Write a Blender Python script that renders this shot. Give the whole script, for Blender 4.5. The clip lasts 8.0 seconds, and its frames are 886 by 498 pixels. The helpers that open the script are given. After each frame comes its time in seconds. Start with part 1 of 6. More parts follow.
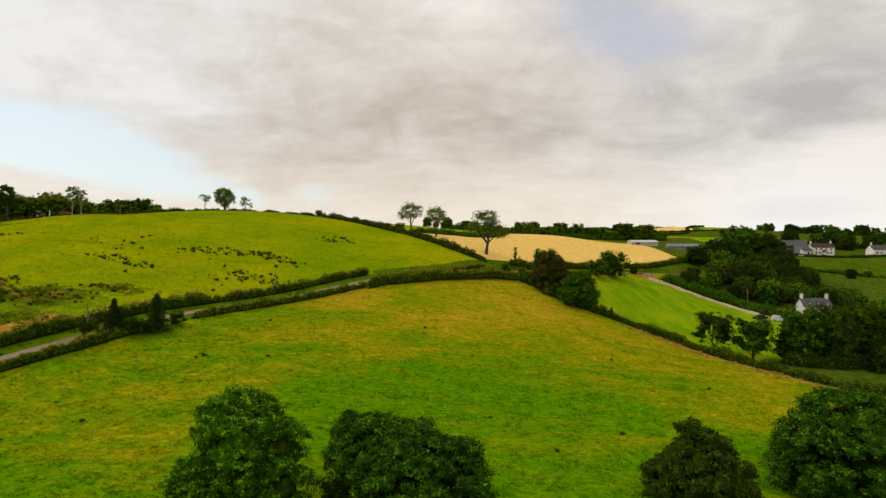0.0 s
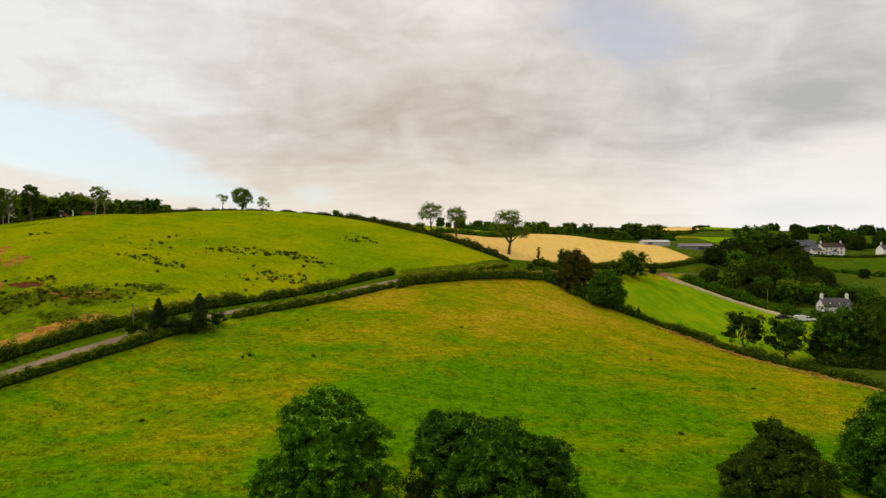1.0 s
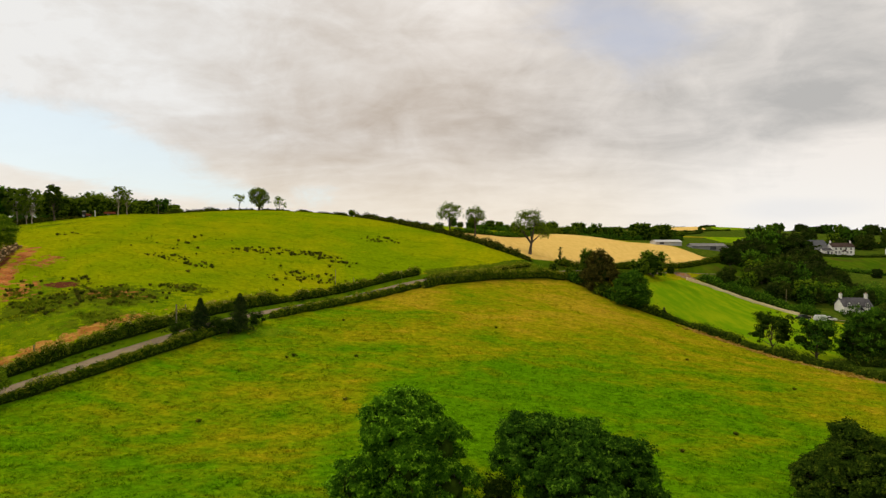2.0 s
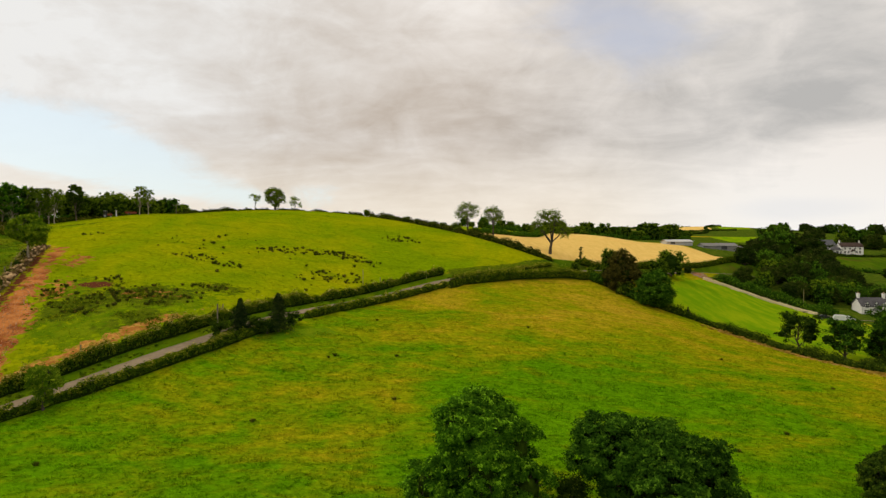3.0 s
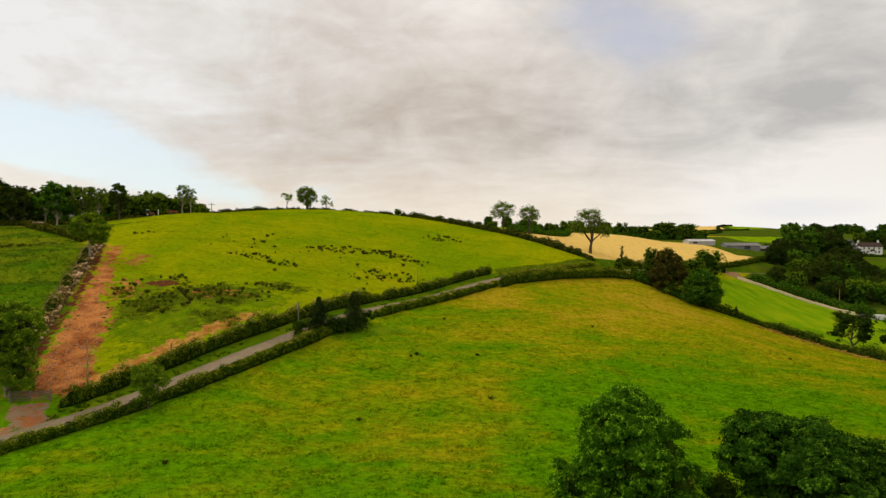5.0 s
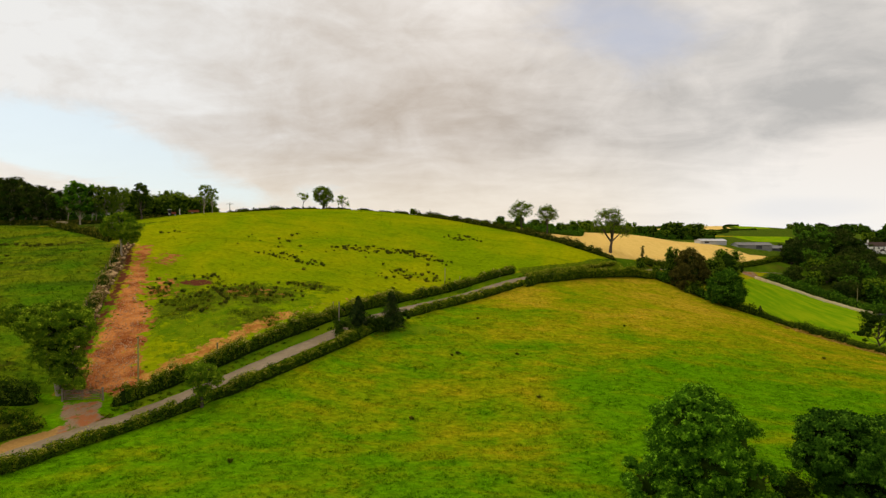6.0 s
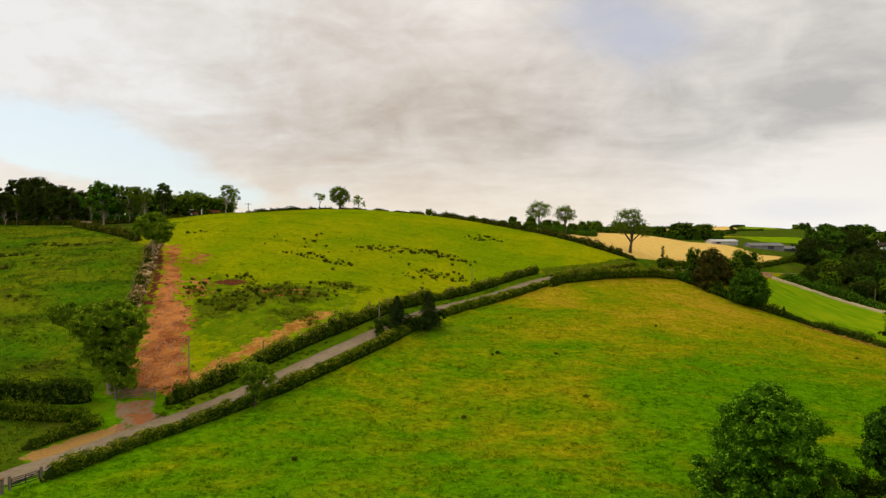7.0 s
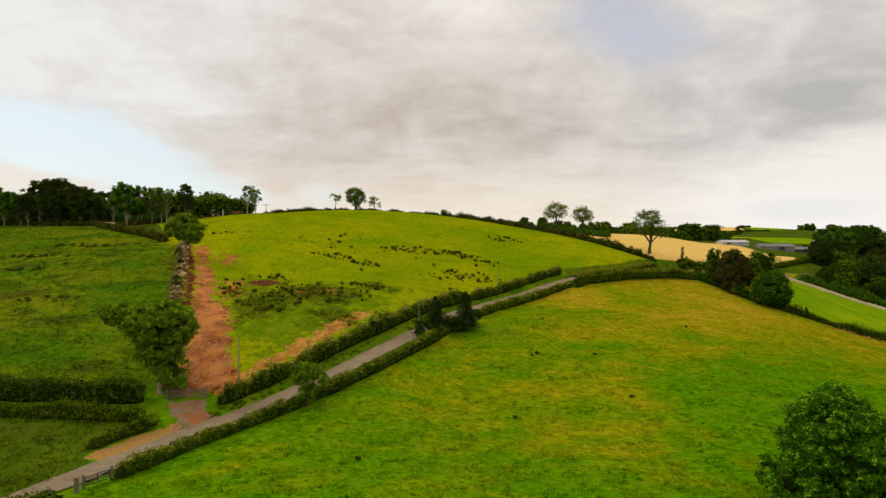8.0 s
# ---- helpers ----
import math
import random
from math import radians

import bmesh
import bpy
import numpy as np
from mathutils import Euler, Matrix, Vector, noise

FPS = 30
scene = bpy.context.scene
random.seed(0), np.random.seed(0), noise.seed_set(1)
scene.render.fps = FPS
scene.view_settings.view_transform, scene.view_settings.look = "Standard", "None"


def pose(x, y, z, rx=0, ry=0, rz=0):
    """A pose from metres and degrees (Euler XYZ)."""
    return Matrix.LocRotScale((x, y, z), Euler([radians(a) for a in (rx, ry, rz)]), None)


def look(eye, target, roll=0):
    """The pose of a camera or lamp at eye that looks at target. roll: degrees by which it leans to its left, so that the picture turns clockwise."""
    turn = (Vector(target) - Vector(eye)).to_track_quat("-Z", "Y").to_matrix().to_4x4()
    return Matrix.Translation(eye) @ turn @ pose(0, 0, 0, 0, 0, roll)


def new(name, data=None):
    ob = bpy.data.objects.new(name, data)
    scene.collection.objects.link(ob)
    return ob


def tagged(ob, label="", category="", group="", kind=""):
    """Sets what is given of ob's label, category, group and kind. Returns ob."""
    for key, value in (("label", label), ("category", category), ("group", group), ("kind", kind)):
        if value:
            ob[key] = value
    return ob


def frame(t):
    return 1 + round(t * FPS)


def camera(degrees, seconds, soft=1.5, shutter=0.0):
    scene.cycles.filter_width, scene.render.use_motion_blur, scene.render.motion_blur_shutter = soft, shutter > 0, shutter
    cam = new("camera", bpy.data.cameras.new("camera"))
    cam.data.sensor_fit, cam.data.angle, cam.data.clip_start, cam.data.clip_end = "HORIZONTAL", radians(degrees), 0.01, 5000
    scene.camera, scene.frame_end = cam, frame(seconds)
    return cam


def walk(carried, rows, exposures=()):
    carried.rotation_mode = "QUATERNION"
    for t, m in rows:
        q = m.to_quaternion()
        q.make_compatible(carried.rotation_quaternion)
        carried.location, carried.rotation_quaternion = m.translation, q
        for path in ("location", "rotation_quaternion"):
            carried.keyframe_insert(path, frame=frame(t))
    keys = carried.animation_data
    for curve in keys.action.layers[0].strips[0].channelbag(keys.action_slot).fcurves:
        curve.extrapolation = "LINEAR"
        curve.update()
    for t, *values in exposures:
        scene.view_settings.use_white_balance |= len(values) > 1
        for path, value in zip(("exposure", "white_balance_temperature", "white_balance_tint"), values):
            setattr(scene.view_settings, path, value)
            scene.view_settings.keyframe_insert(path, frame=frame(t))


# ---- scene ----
# camera: a drone sliding sideways over the fields, one lens
cam = camera(73.0, 8.0, 1.35)
# seconds, place in metres, then yaw, pitch and roll in degrees
ROWS = [
    (0.0, -0.000, 0.000, 30.000, 0.000, -1.300, -0.004),
    (0.5, -3.217, 0.118, 29.961, 0.005, -1.298, -0.014),
    (1.0, -6.390, 0.234, 29.934, 0.013, -1.295, -0.022),
    (1.5, -9.441, 0.346, 29.933, 0.026, -1.296, -0.027),
    (3.0, -17.952, 0.309, 29.970, 0.079, -1.331, -0.039),
    (3.5, -20.763, 0.341, 29.952, 0.097, -1.341, -0.027),
    (4.0, -23.501, 0.438, 29.915, 0.123, -1.341, -0.012),
    (4.5, -26.230, 0.500, 29.867, 0.166, -1.345, 0.004),
    (6.0, -34.372, 0.385, 29.747, 0.323, -1.371, 0.002),
    (6.5, -37.024, 0.231, 29.740, 0.397, -1.351, 0.022),
    (7.0, -39.657, -0.012, 29.695, 0.472, -1.338, 0.038),
    (7.5, -42.295, -0.222, 29.710, 0.527, -1.303, 0.055),
    (8.0, -45.000, -0.475, 29.749, 0.558, -1.286, 0.054),
]
walk(cam, [(t, pose(x, y, z, 90 + pitch, 0, yaw) @ pose(0, 0, 0, 0, 0, roll)) for t, x, y, z, yaw, pitch, roll in ROWS])
# ---- world ----
# heights of the land's lattice in metres, west to east, each row south to north; then knolls: x, y, radius, height
LATTICE = [
    [-8.5, 2.4, 11.9, 18.8, 23.3, 26.0, 27.6, 29.0, 30.3],
    [-9.2, 1.8, 13.0, 23.0, 28.8, 30.3, 30.1, 29.6, 29.0],
    [-8.6, 1.0, 12.4, 25.5, 33.7, 34.2, 32.6, 30.5, 27.7],
    [-5.5, 1.6, 9.8, 22.0, 34.5, 37.1, 35.4, 31.4, 26.7],
    [-0.8, 4.3, 9.4, 16.6, 29.7, 38.6, 37.0, 31.4, 26.7],
    [3.5, 6.1, 7.7, 11.5, 23.9, 34.4, 34.1, 30.8, 29.3],
    [5.3, 5.0, 4.1, 4.9, 11.9, 23.0, 29.4, 32.1, 34.6],
    [4.6, 3.0, 1.2, -0.1, 2.6, 11.9, 22.3, 32.1, 39.7],
    [2.1, 1.2, 0.5, 0.8, 3.3, 8.2, 16.4, 29.4, 41.8],
    [-1.3, -0.4, 1.0, 3.4, 6.6, 10.1, 17.1, 28.6, 41.0],
    [-5.0, -1.7, 1.8, 5.6, 9.3, 13.5, 19.8, 28.7, 38.9],
]
BUMPS = [
    (94, 235, 14, 5.2), (122, 322, 30, 2.9), (-16, 137, 20, -2.6), (97, 190, 20, -5.0), (51, 133, 20, -3.8),
    (250, 335, 42, -10.6), (150, 250, 30, -6.3), (-76, 100, 20, 0.5), (-20, 250, 20, -2.0), (60, 300, 20, 3.1),
    (300, 345, 20, -4.0), (65, 165, 20, -2.3), (12, 148, 14, -2.4), (-89, 144, 20, 2.5), (-78, 216, 30, 3.0),
    (-74, 64, 14, -3.3), (-150, 85, 30, -2.8), (190, 300, 14, -4.2), (12, 172, 20, 2.2), (160, 190, 42, -4.0),
    (-65, 79, 14, 2.2), (-98, 101, 14, 1.7), (-39, 63, 14, -1.5), (-40, 122, 14, -1.5),
    (-216, 412, 42, 10.5), (-97, 162, 11, 1.2),
]


# ---- shader helpers ----
class Nodes:
    """A short hand for node trees."""

    def __init__(self, tree):
        self.tree = tree
        tree.nodes.clear()

    def add(self, kind, **values):
        node = self.tree.nodes.new(kind)
        for key, value in values.items():
            node.inputs[key].default_value = value
        return node

    def put(self, socket, value):
        if isinstance(value, bpy.types.NodeSocket):
            self.tree.links.new(value, socket)
        elif isinstance(value, (tuple, list)) and len(value) == 3 and socket.type == "RGBA":
            socket.default_value = (*value, 1)
        else:
            socket.default_value = value

    def math(self, op, a, b=0.0, clamp=False):
        node = self.add("ShaderNodeMath")
        node.operation, node.use_clamp = op, clamp
        self.put(node.inputs[0], a), self.put(node.inputs[1], b)
        return node.outputs[0]

    def vmath(self, op, a, b=(0, 0, 0)):
        node = self.add("ShaderNodeVectorMath")
        node.operation = op
        self.put(node.inputs[0], a), self.put(node.inputs[1], b)
        return node.outputs["Value"] if op in ("DOT_PRODUCT", "LENGTH", "DISTANCE") else node.outputs[0]

    def mix(self, fac, a, b):
        node = self.add("ShaderNodeMix")
        node.data_type = "RGBA"
        self.put(node.inputs[0], fac), self.put(node.inputs[6], a), self.put(node.inputs[7], b)
        return node.outputs[2]

    def step(self, value, low, high, smooth=True):
        node = self.add("ShaderNodeMapRange")
        node.interpolation_type = "SMOOTHSTEP" if smooth else "LINEAR"
        self.put(node.inputs["Value"], value)
        node.inputs["From Min"].default_value, node.inputs["From Max"].default_value = low, high
        return node.outputs[0]

    def noise(self, where, scale, detail=4.0, rough=0.55, warp=0.0):
        node = self.add("ShaderNodeTexNoise")
        self.put(node.inputs["Vector"], where)
        node.inputs["Scale"].default_value, node.inputs["Detail"].default_value = scale, detail
        node.inputs["Roughness"].default_value, node.inputs["Distortion"].default_value = rough, warp
        return node.outputs[0]

    def stretch(self, where, sx, sy, sz):
        return self.vmath("MULTIPLY", where, (sx, sy, sz))

    def bump(self, height, strength=0.5, distance=0.1):
        node = self.add("ShaderNodeBump")
        self.put(node.inputs["Height"], height)
        node.inputs["Strength"].default_value, node.inputs["Distance"].default_value = strength, distance
        return node.outputs[0]

    def attribute(self, name):
        node = self.add("ShaderNodeAttribute")
        node.attribute_name = name
        return node.outputs["Fac"]


# ---- sky and light ----
SUN_TURN, SUN_UP = -76.0, 44.0   # degrees: from ahead to the right, and above the horizon
world = bpy.data.worlds.new("cloudy_sky")
scene.world = world
world.use_nodes = True
n = Nodes(world.node_tree)
way = n.add("ShaderNodeTexCoord").outputs["Generated"]
axes = n.add("ShaderNodeSeparateXYZ")
n.put(axes.inputs[0], way)
dx, dy, dz = axes.outputs
up = n.math("MAXIMUM", dz, 0.0)


def layer(base, turn):
    """The place where a look upward meets a level sheet of cloud, turned about the zenith."""
    lift = n.math("ADD", up, base)
    flat = n.add("ShaderNodeCombineXYZ")
    n.put(flat.inputs[0], n.math("DIVIDE", dx, lift)), n.put(flat.inputs[1], n.math("DIVIDE", dy, lift))
    node = n.add("ShaderNodeVectorRotate")
    node.rotation_type = "Z_AXIS"
    n.put(node.inputs["Vector"], flat.outputs[0])
    node.inputs["Angle"].default_value = radians(turn)
    return node.outputs[0]


clear = n.add("ShaderNodeTexSky")
clear.sky_type, clear.sun_disc = "NISHITA", False
clear.sun_elevation, clear.sun_rotation = radians(SUN_UP), radians(SUN_TURN)
blue = n.vmath("MULTIPLY", clear.outputs[0], (0.13, 0.13, 0.13))
high, low = layer(0.26, 14), layer(0.13, -8)
big = n.noise(high, 1.3, 3, 0.5, 0.5)
fine = n.noise(n.stretch(high, 0.75, 1.15, 1.0), 3.1, 7, 0.58, 0.7)
bands = n.noise(n.stretch(low, 0.55, 1.25, 1.0), 1.5, 7, 0.54, 1.2)
puff = n.noise(n.stretch(way, 1.0, 1.0, 1.7), 7.5, 7, 0.58, 0.9)
curl = n.noise(n.stretch(way, 1.0, 1.0, 1.9), 19.0, 6, 0.6, 1.2)
edge = n.noise(n.stretch(way, 1.0, 1.0, 2.4), 8.0, 7, 0.62, 0.5)


def toward(turn, rise, spread, flatter=1.0):
    """A soft part of the sky about a heading and a height in degrees."""
    a, e = radians(turn), radians(rise)
    off = n.vmath("SUBTRACT", way, (math.sin(a) * math.cos(e), math.cos(a) * math.cos(e), math.sin(e)))
    away = n.vmath("LENGTH", n.stretch(off, 1, 1, flatter))
    return n.step(away, 2 * math.sin(radians(spread) / 2), 0.0)


def gather(start, *shares):
    total = start
    for field, share in shares:
        total = n.math("ADD", total, n.math("MULTIPLY", field, share))
    return total


tone = gather(-0.085, (curl, 0.12), (big, 0.26), (fine, 0.38), (bands, 0.20), (puff, 0.36))
# thick grey belts, and the thin bright parts between them
tone = gather(tone, (toward(-7, 10, 24, 2.0), -0.13), (toward(12, 12, 20, 2.4), -0.10), (toward(31, 11, 20, 2.2), -0.11), (toward(34, 20, 16, 1.5), -0.02),
              (toward(-34, 16, 22), 0.16), (toward(-18, 21, 16), 0.05), (toward(3, 20, 16, 1.6), 0.06), (toward(34, 4.2, 17, 2.4), 0.26), (n.step(dz, 0.12, 0.0), 0.11))
warm = n.mix(n.step(dx, -0.05, 0.5), (0.560, 0.485, 0.415), (0.50, 0.488, 0.472))
light = n.mix(n.step(dx, -0.45, 0.1), (0.87, 0.86, 0.84), (0.90, 0.845, 0.79))
cloud = n.mix(n.step(tone, 0.36, 0.74, False), warm, light)
cloud = n.mix(n.math("MULTIPLY", n.step(dz, 0.17, 0.01), 0.66), cloud, n.mix(n.step(dx, 0.18, 0.5), (0.93, 0.82, 0.66), (0.97, 0.95, 0.91)))
cloud = n.mix(n.math("MULTIPLY", n.step(gather(0.0, (toward(31, 2.2, 12, 5.0), 0.8), (edge, 0.5)), 0.55, 1.05), 0.5), cloud, (0.80, 0.80, 0.81))
gap = gather(0.0, (toward(-34, 7.2, 15, 2.1), 0.68), (toward(-24, 5.2, 10, 2.6), 0.30), (toward(-16, 3.4, 14, 4.5), 0.36), (toward(-38, 4.2, 9, 3.5), -0.42))
gap = n.step(gather(gap, (edge, 0.62), (fine, 0.10)), 0.58, 0.84)
pale = n.mix(0.72, blue, (0.86, 0.95, 0.97))
shown = n.mix(n.math("MULTIPLY", gap, 0.88), cloud, pale)
# a slaty hole in the high cloud
hole = gather(0.0, (toward(11.5, 22.0, 9), 0.34), (toward(16.5, 18.4, 7.5, 1.2), 0.42), (toward(20.5, 16.6, 7, 1.4), 0.32), (edge, 0.70), (fine, 0.30))
shown = n.mix(n.math("MULTIPLY", n.step(hole, 0.58, 1.12), 0.85), shown, n.mix(0.80, blue, (0.60, 0.61, 0.69)))
# the cloud is thinnest and brightest overhead
over_head = n.math("ADD", n.math("MULTIPLY", n.step(dz, 0.40, 0.85), 0.50), 1.0)
scaled = n.add("ShaderNodeVectorMath")
scaled.operation = "SCALE"
n.put(scaled.inputs[0], shown), n.put(scaled.inputs["Scale"], over_head)
shown = n.mix(n.step(dz, 0.40, 0.85), scaled.outputs[0], n.vmath("MULTIPLY", scaled.outputs[0], (1.06, 0.98, 0.84)))
back = n.add("ShaderNodeBackground", Strength=1.0)
n.put(back.inputs[0], shown)
out = n.add("ShaderNodeOutputWorld")
n.put(out.inputs[0], back.outputs[0])

sun = new("sun", bpy.data.lights.new("sun", "SUN"))
sun.data.energy, sun.data.angle, sun.data.color = 1.15, radians(14), (1.0, 0.91, 0.74)
a, e = radians(SUN_TURN), radians(SUN_UP)
sun.matrix_world = look((0, 0, 150), (-math.sin(a) * math.cos(e), -math.cos(a) * math.cos(e), 150 - math.sin(e)))
scene.view_settings.exposure = -0.03


# ---- materials ----
def material(name):
    mat = bpy.data.materials.new(name)
    mat.use_nodes = True
    return mat, Nodes(mat.node_tree)


def finish(n, color, rough=0.8, normal=None, metal=0.0, spec=0.3):
    shader = n.add("ShaderNodeBsdfPrincipled", Metallic=metal)
    shader.inputs["Specular IOR Level"].default_value = spec
    n.put(shader.inputs["Base Color"], color), n.put(shader.inputs["Roughness"], rough)
    if normal is not None:
        n.put(shader.inputs["Normal"], normal)
    end = n.add("ShaderNodeOutputMaterial")
    n.put(end.inputs[0], shader.outputs[0])
    return shader


def here(n):
    return n.add("ShaderNodeNewGeometry").outputs["Position"]


def meadow_color(n, at):
    """The rough meadow: green hollows, yellowed and brown seeded patches."""
    large = n.noise(n.stretch(at, 0.7, 1, 0.3), 0.042, 4, 0.6, 0.5)
    mid = n.noise(n.stretch(at, 0.55, 1.0, 0.4), 0.30, 7, 0.70, 0.5)
    small = n.noise(n.stretch(at, 0.7, 1.0, 0.5), 1.5, 7, 0.8, 0.3)
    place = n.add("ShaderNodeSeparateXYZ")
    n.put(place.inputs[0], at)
    # meadow yellows northward; the greener, darker near side also paints in foreground dimness
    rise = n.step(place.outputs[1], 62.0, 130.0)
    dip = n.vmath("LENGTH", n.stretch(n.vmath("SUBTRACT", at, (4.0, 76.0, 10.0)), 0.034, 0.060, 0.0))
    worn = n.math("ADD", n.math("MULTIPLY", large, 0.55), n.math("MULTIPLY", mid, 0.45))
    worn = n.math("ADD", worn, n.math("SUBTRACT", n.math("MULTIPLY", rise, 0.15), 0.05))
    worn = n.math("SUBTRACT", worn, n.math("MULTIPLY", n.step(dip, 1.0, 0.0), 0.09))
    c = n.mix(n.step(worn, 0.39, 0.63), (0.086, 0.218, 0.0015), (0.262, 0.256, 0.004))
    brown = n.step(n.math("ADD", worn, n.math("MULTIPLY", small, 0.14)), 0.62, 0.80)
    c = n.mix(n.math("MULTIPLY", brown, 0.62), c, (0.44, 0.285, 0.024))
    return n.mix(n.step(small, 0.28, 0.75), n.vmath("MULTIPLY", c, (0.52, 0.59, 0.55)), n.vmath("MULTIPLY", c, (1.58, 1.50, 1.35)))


def pasture_color(n, at):
    """Grazed hill grass: yellow-green, in long faint contour bands with a few greener runs."""
    large = n.noise(n.stretch(at, 0.8, 0.6, 0.3), 0.05, 4, 0.6, 0.6)
    mid = n.noise(n.stretch(at, 0.30, 0.75, 0.8), 0.30, 6, 0.68, 0.8)
    small = n.noise(n.stretch(at, 0.7, 1, 1), 1.4, 5, 0.72)
    c = n.mix(n.step(large, 0.35, 0.65), (0.165, 0.252, 0.0015), (0.262, 0.292, 0.002))
    c = n.mix(n.math("MULTIPLY", n.step(mid, 0.46, 0.70), 0.70), c, (0.118, 0.200, 0.0015))
    c = n.mix(n.math("MULTIPLY", n.step(mid, 0.42, 0.28), 0.5), c, (0.335, 0.310, 0.006))
    return n.mix(n.step(small, 0.3, 0.75), n.vmath("MULTIPLY", c, (0.76, 0.78, 0.8)), n.vmath("MULTIPLY", c, (1.22, 1.20, 1.2)))


def upper_color(n, at):
    """The field beyond the wall: fresh green with olive bands and dark weedy patches."""
    large = n.noise(n.stretch(at, 0.7, 1.0, 0.3), 0.075, 5, 0.62, 0.7)
    mid = n.noise(n.stretch(at, 0.45, 0.9, 0.5), 0.32, 6, 0.68, 0.6)
    small = n.noise(at, 1.5, 5, 0.72)
    c = n.mix(n.step(large, 0.36, 0.64), (0.060, 0.148, 0.003), (0.145, 0.182, 0.005))
    c = n.mix(n.math("MULTIPLY", n.step(mid, 0.46, 0.60), 0.80), c, (0.045, 0.092, 0.004))
    c = n.mix(n.math("MULTIPLY", n.step(n.math("ADD", n.math("MULTIPLY", large, 0.5), n.math("MULTIPLY", mid, 0.5)), 0.54, 0.66), 0.8), c, (0.075, 0.062, 0.010))
    return n.mix(n.step(small, 0.3, 0.75), n.vmath("MULTIPLY", c, (0.66, 0.70, 0.7)), n.vmath("MULTIPLY", c, (1.30, 1.28, 1.2)))


def ground_material():
    mat, n = material("grassland")
    at = here(n)
    edge = n.math("MULTIPLY", n.math("SUBTRACT", n.noise(at, 0.55, 7, 0.72), 0.5), 1.5)
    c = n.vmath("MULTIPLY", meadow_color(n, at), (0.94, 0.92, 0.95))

    def over(c, name, color, rag=1.0):
        share = n.attribute(name)
        m = n.math("ADD", share, n.math("MULTIPLY", n.math("MULTIPLY", edge, rag), n.step(share, 0.0, 0.3)))
        return n.mix(n.step(m, 0.40, 0.60), c, color)

    rough = n.noise(at, 0.5, 5, 0.7)
    c = over(c, "rough", n.mix(n.step(rough, 0.35, 0.7), (0.032, 0.070, 0.005), (0.095, 0.125, 0.010)))
    c = over(c, "pasture", pasture_color(n, at))
    lawn = n.noise(n.stretch(at, 1, 0.35, 0.5), 0.25, 5, 0.6)
    olive = n.noise(n.stretch(at, 1, 1, 0.3), 0.09, 5, 0.65, 0.6)
    cool = n.mix(n.step(lawn, 0.35, 0.7), (0.040, 0.092, 0.003), (0.080, 0.128, 0.005))
    cool = n.mix(n.math("MULTIPLY", n.step(olive, 0.48, 0.66), 0.8), cool, (0.078, 0.070, 0.010))
    c = over(c, "cool", cool)
    c = over(c, "upper", upper_color(n, at))
    c = over(c, "verge", n.mix(n.step(lawn, 0.35, 0.7), (0.070, 0.165, 0.003), (0.150, 0.220, 0.005)), 0.9)
    c = over(c, "lush", n.mix(n.step(lawn, 0.35, 0.7), (0.112, 0.232, 0.003), (0.215, 0.300, 0.005)))
    straw = n.noise(n.stretch(at, 1.2, 0.25, 0.5), 0.6, 5, 0.6)
    c = over(c, "stubble", n.mix(n.step(straw, 0.3, 0.75), (0.60, 0.41, 0.11), (0.70, 0.495, 0.155)), 0.5)
    c = over(c, "dry", n.mix(n.noise(at, 3.0, 4, 0.7), (0.20, 0.115, 0.030), (0.46, 0.275, 0.09)), 1.8)
    c = over(c, "weedy", n.mix(n.step(rough, 0.32, 0.68), (0.072, 0.148, 0.002), (0.155, 0.212, 0.004)), 1.8)
    c = over(c, "scrub", n.mix(n.step(n.noise(at, 0.9, 6, 0.75), 0.35, 0.65), (0.050, 0.085, 0.004), (0.115, 0.150, 0.005)), 1.9)
    c = over(c, "strip", n.mix(n.step(n.noise(n.stretch(at, 0.5, 0.5, 0.5), 1.6, 6, 0.7), 0.35, 0.65), (0.30, 0.120, 0.026), (0.50, 0.265, 0.062)), 1.4)
    soil = n.mix(n.step(n.noise(at, 0.35, 7, 0.7), 0.35, 0.68), (0.19, 0.052, 0.014), (0.50, 0.200, 0.056))
    soil = n.mix(n.step(n.noise(at, 3.5, 5, 0.75), 0.52, 0.7), soil, (0.46, 0.23, 0.105))
    c = over(c, "soil", soil, 2.3)
    c = over(c, "dark_soil", n.mix(n.noise(at, 2.0, 5, 0.7), (0.055, 0.018, 0.010), (0.16, 0.050, 0.024)), 1.2)
    gravel = n.mix(n.noise(at, 5, 4, 0.8), (0.14, 0.090, 0.055), (0.33, 0.235, 0.155))
    gravel = n.mix(n.step(n.noise(at, 0.7, 5, 0.65), 0.44, 0.62), gravel, (0.30, 0.115, 0.045))
    c = over(c, "gravel", n.mix(n.step(n.noise(at, 0.9, 6, 0.7, 0.5), 0.56, 0.64), gravel, (0.085, 0.120, 0.010)), 1.8)
    relief = n.math("ADD", n.math("MULTIPLY", n.noise(at, 3.2, 4, 0.7), 0.6), n.math("MULTIPLY", n.noise(at, 0.7, 3), 0.6))
    finish(n, c, 0.9, n.bump(relief, 0.7, 0.4), spec=0.0)
    return mat


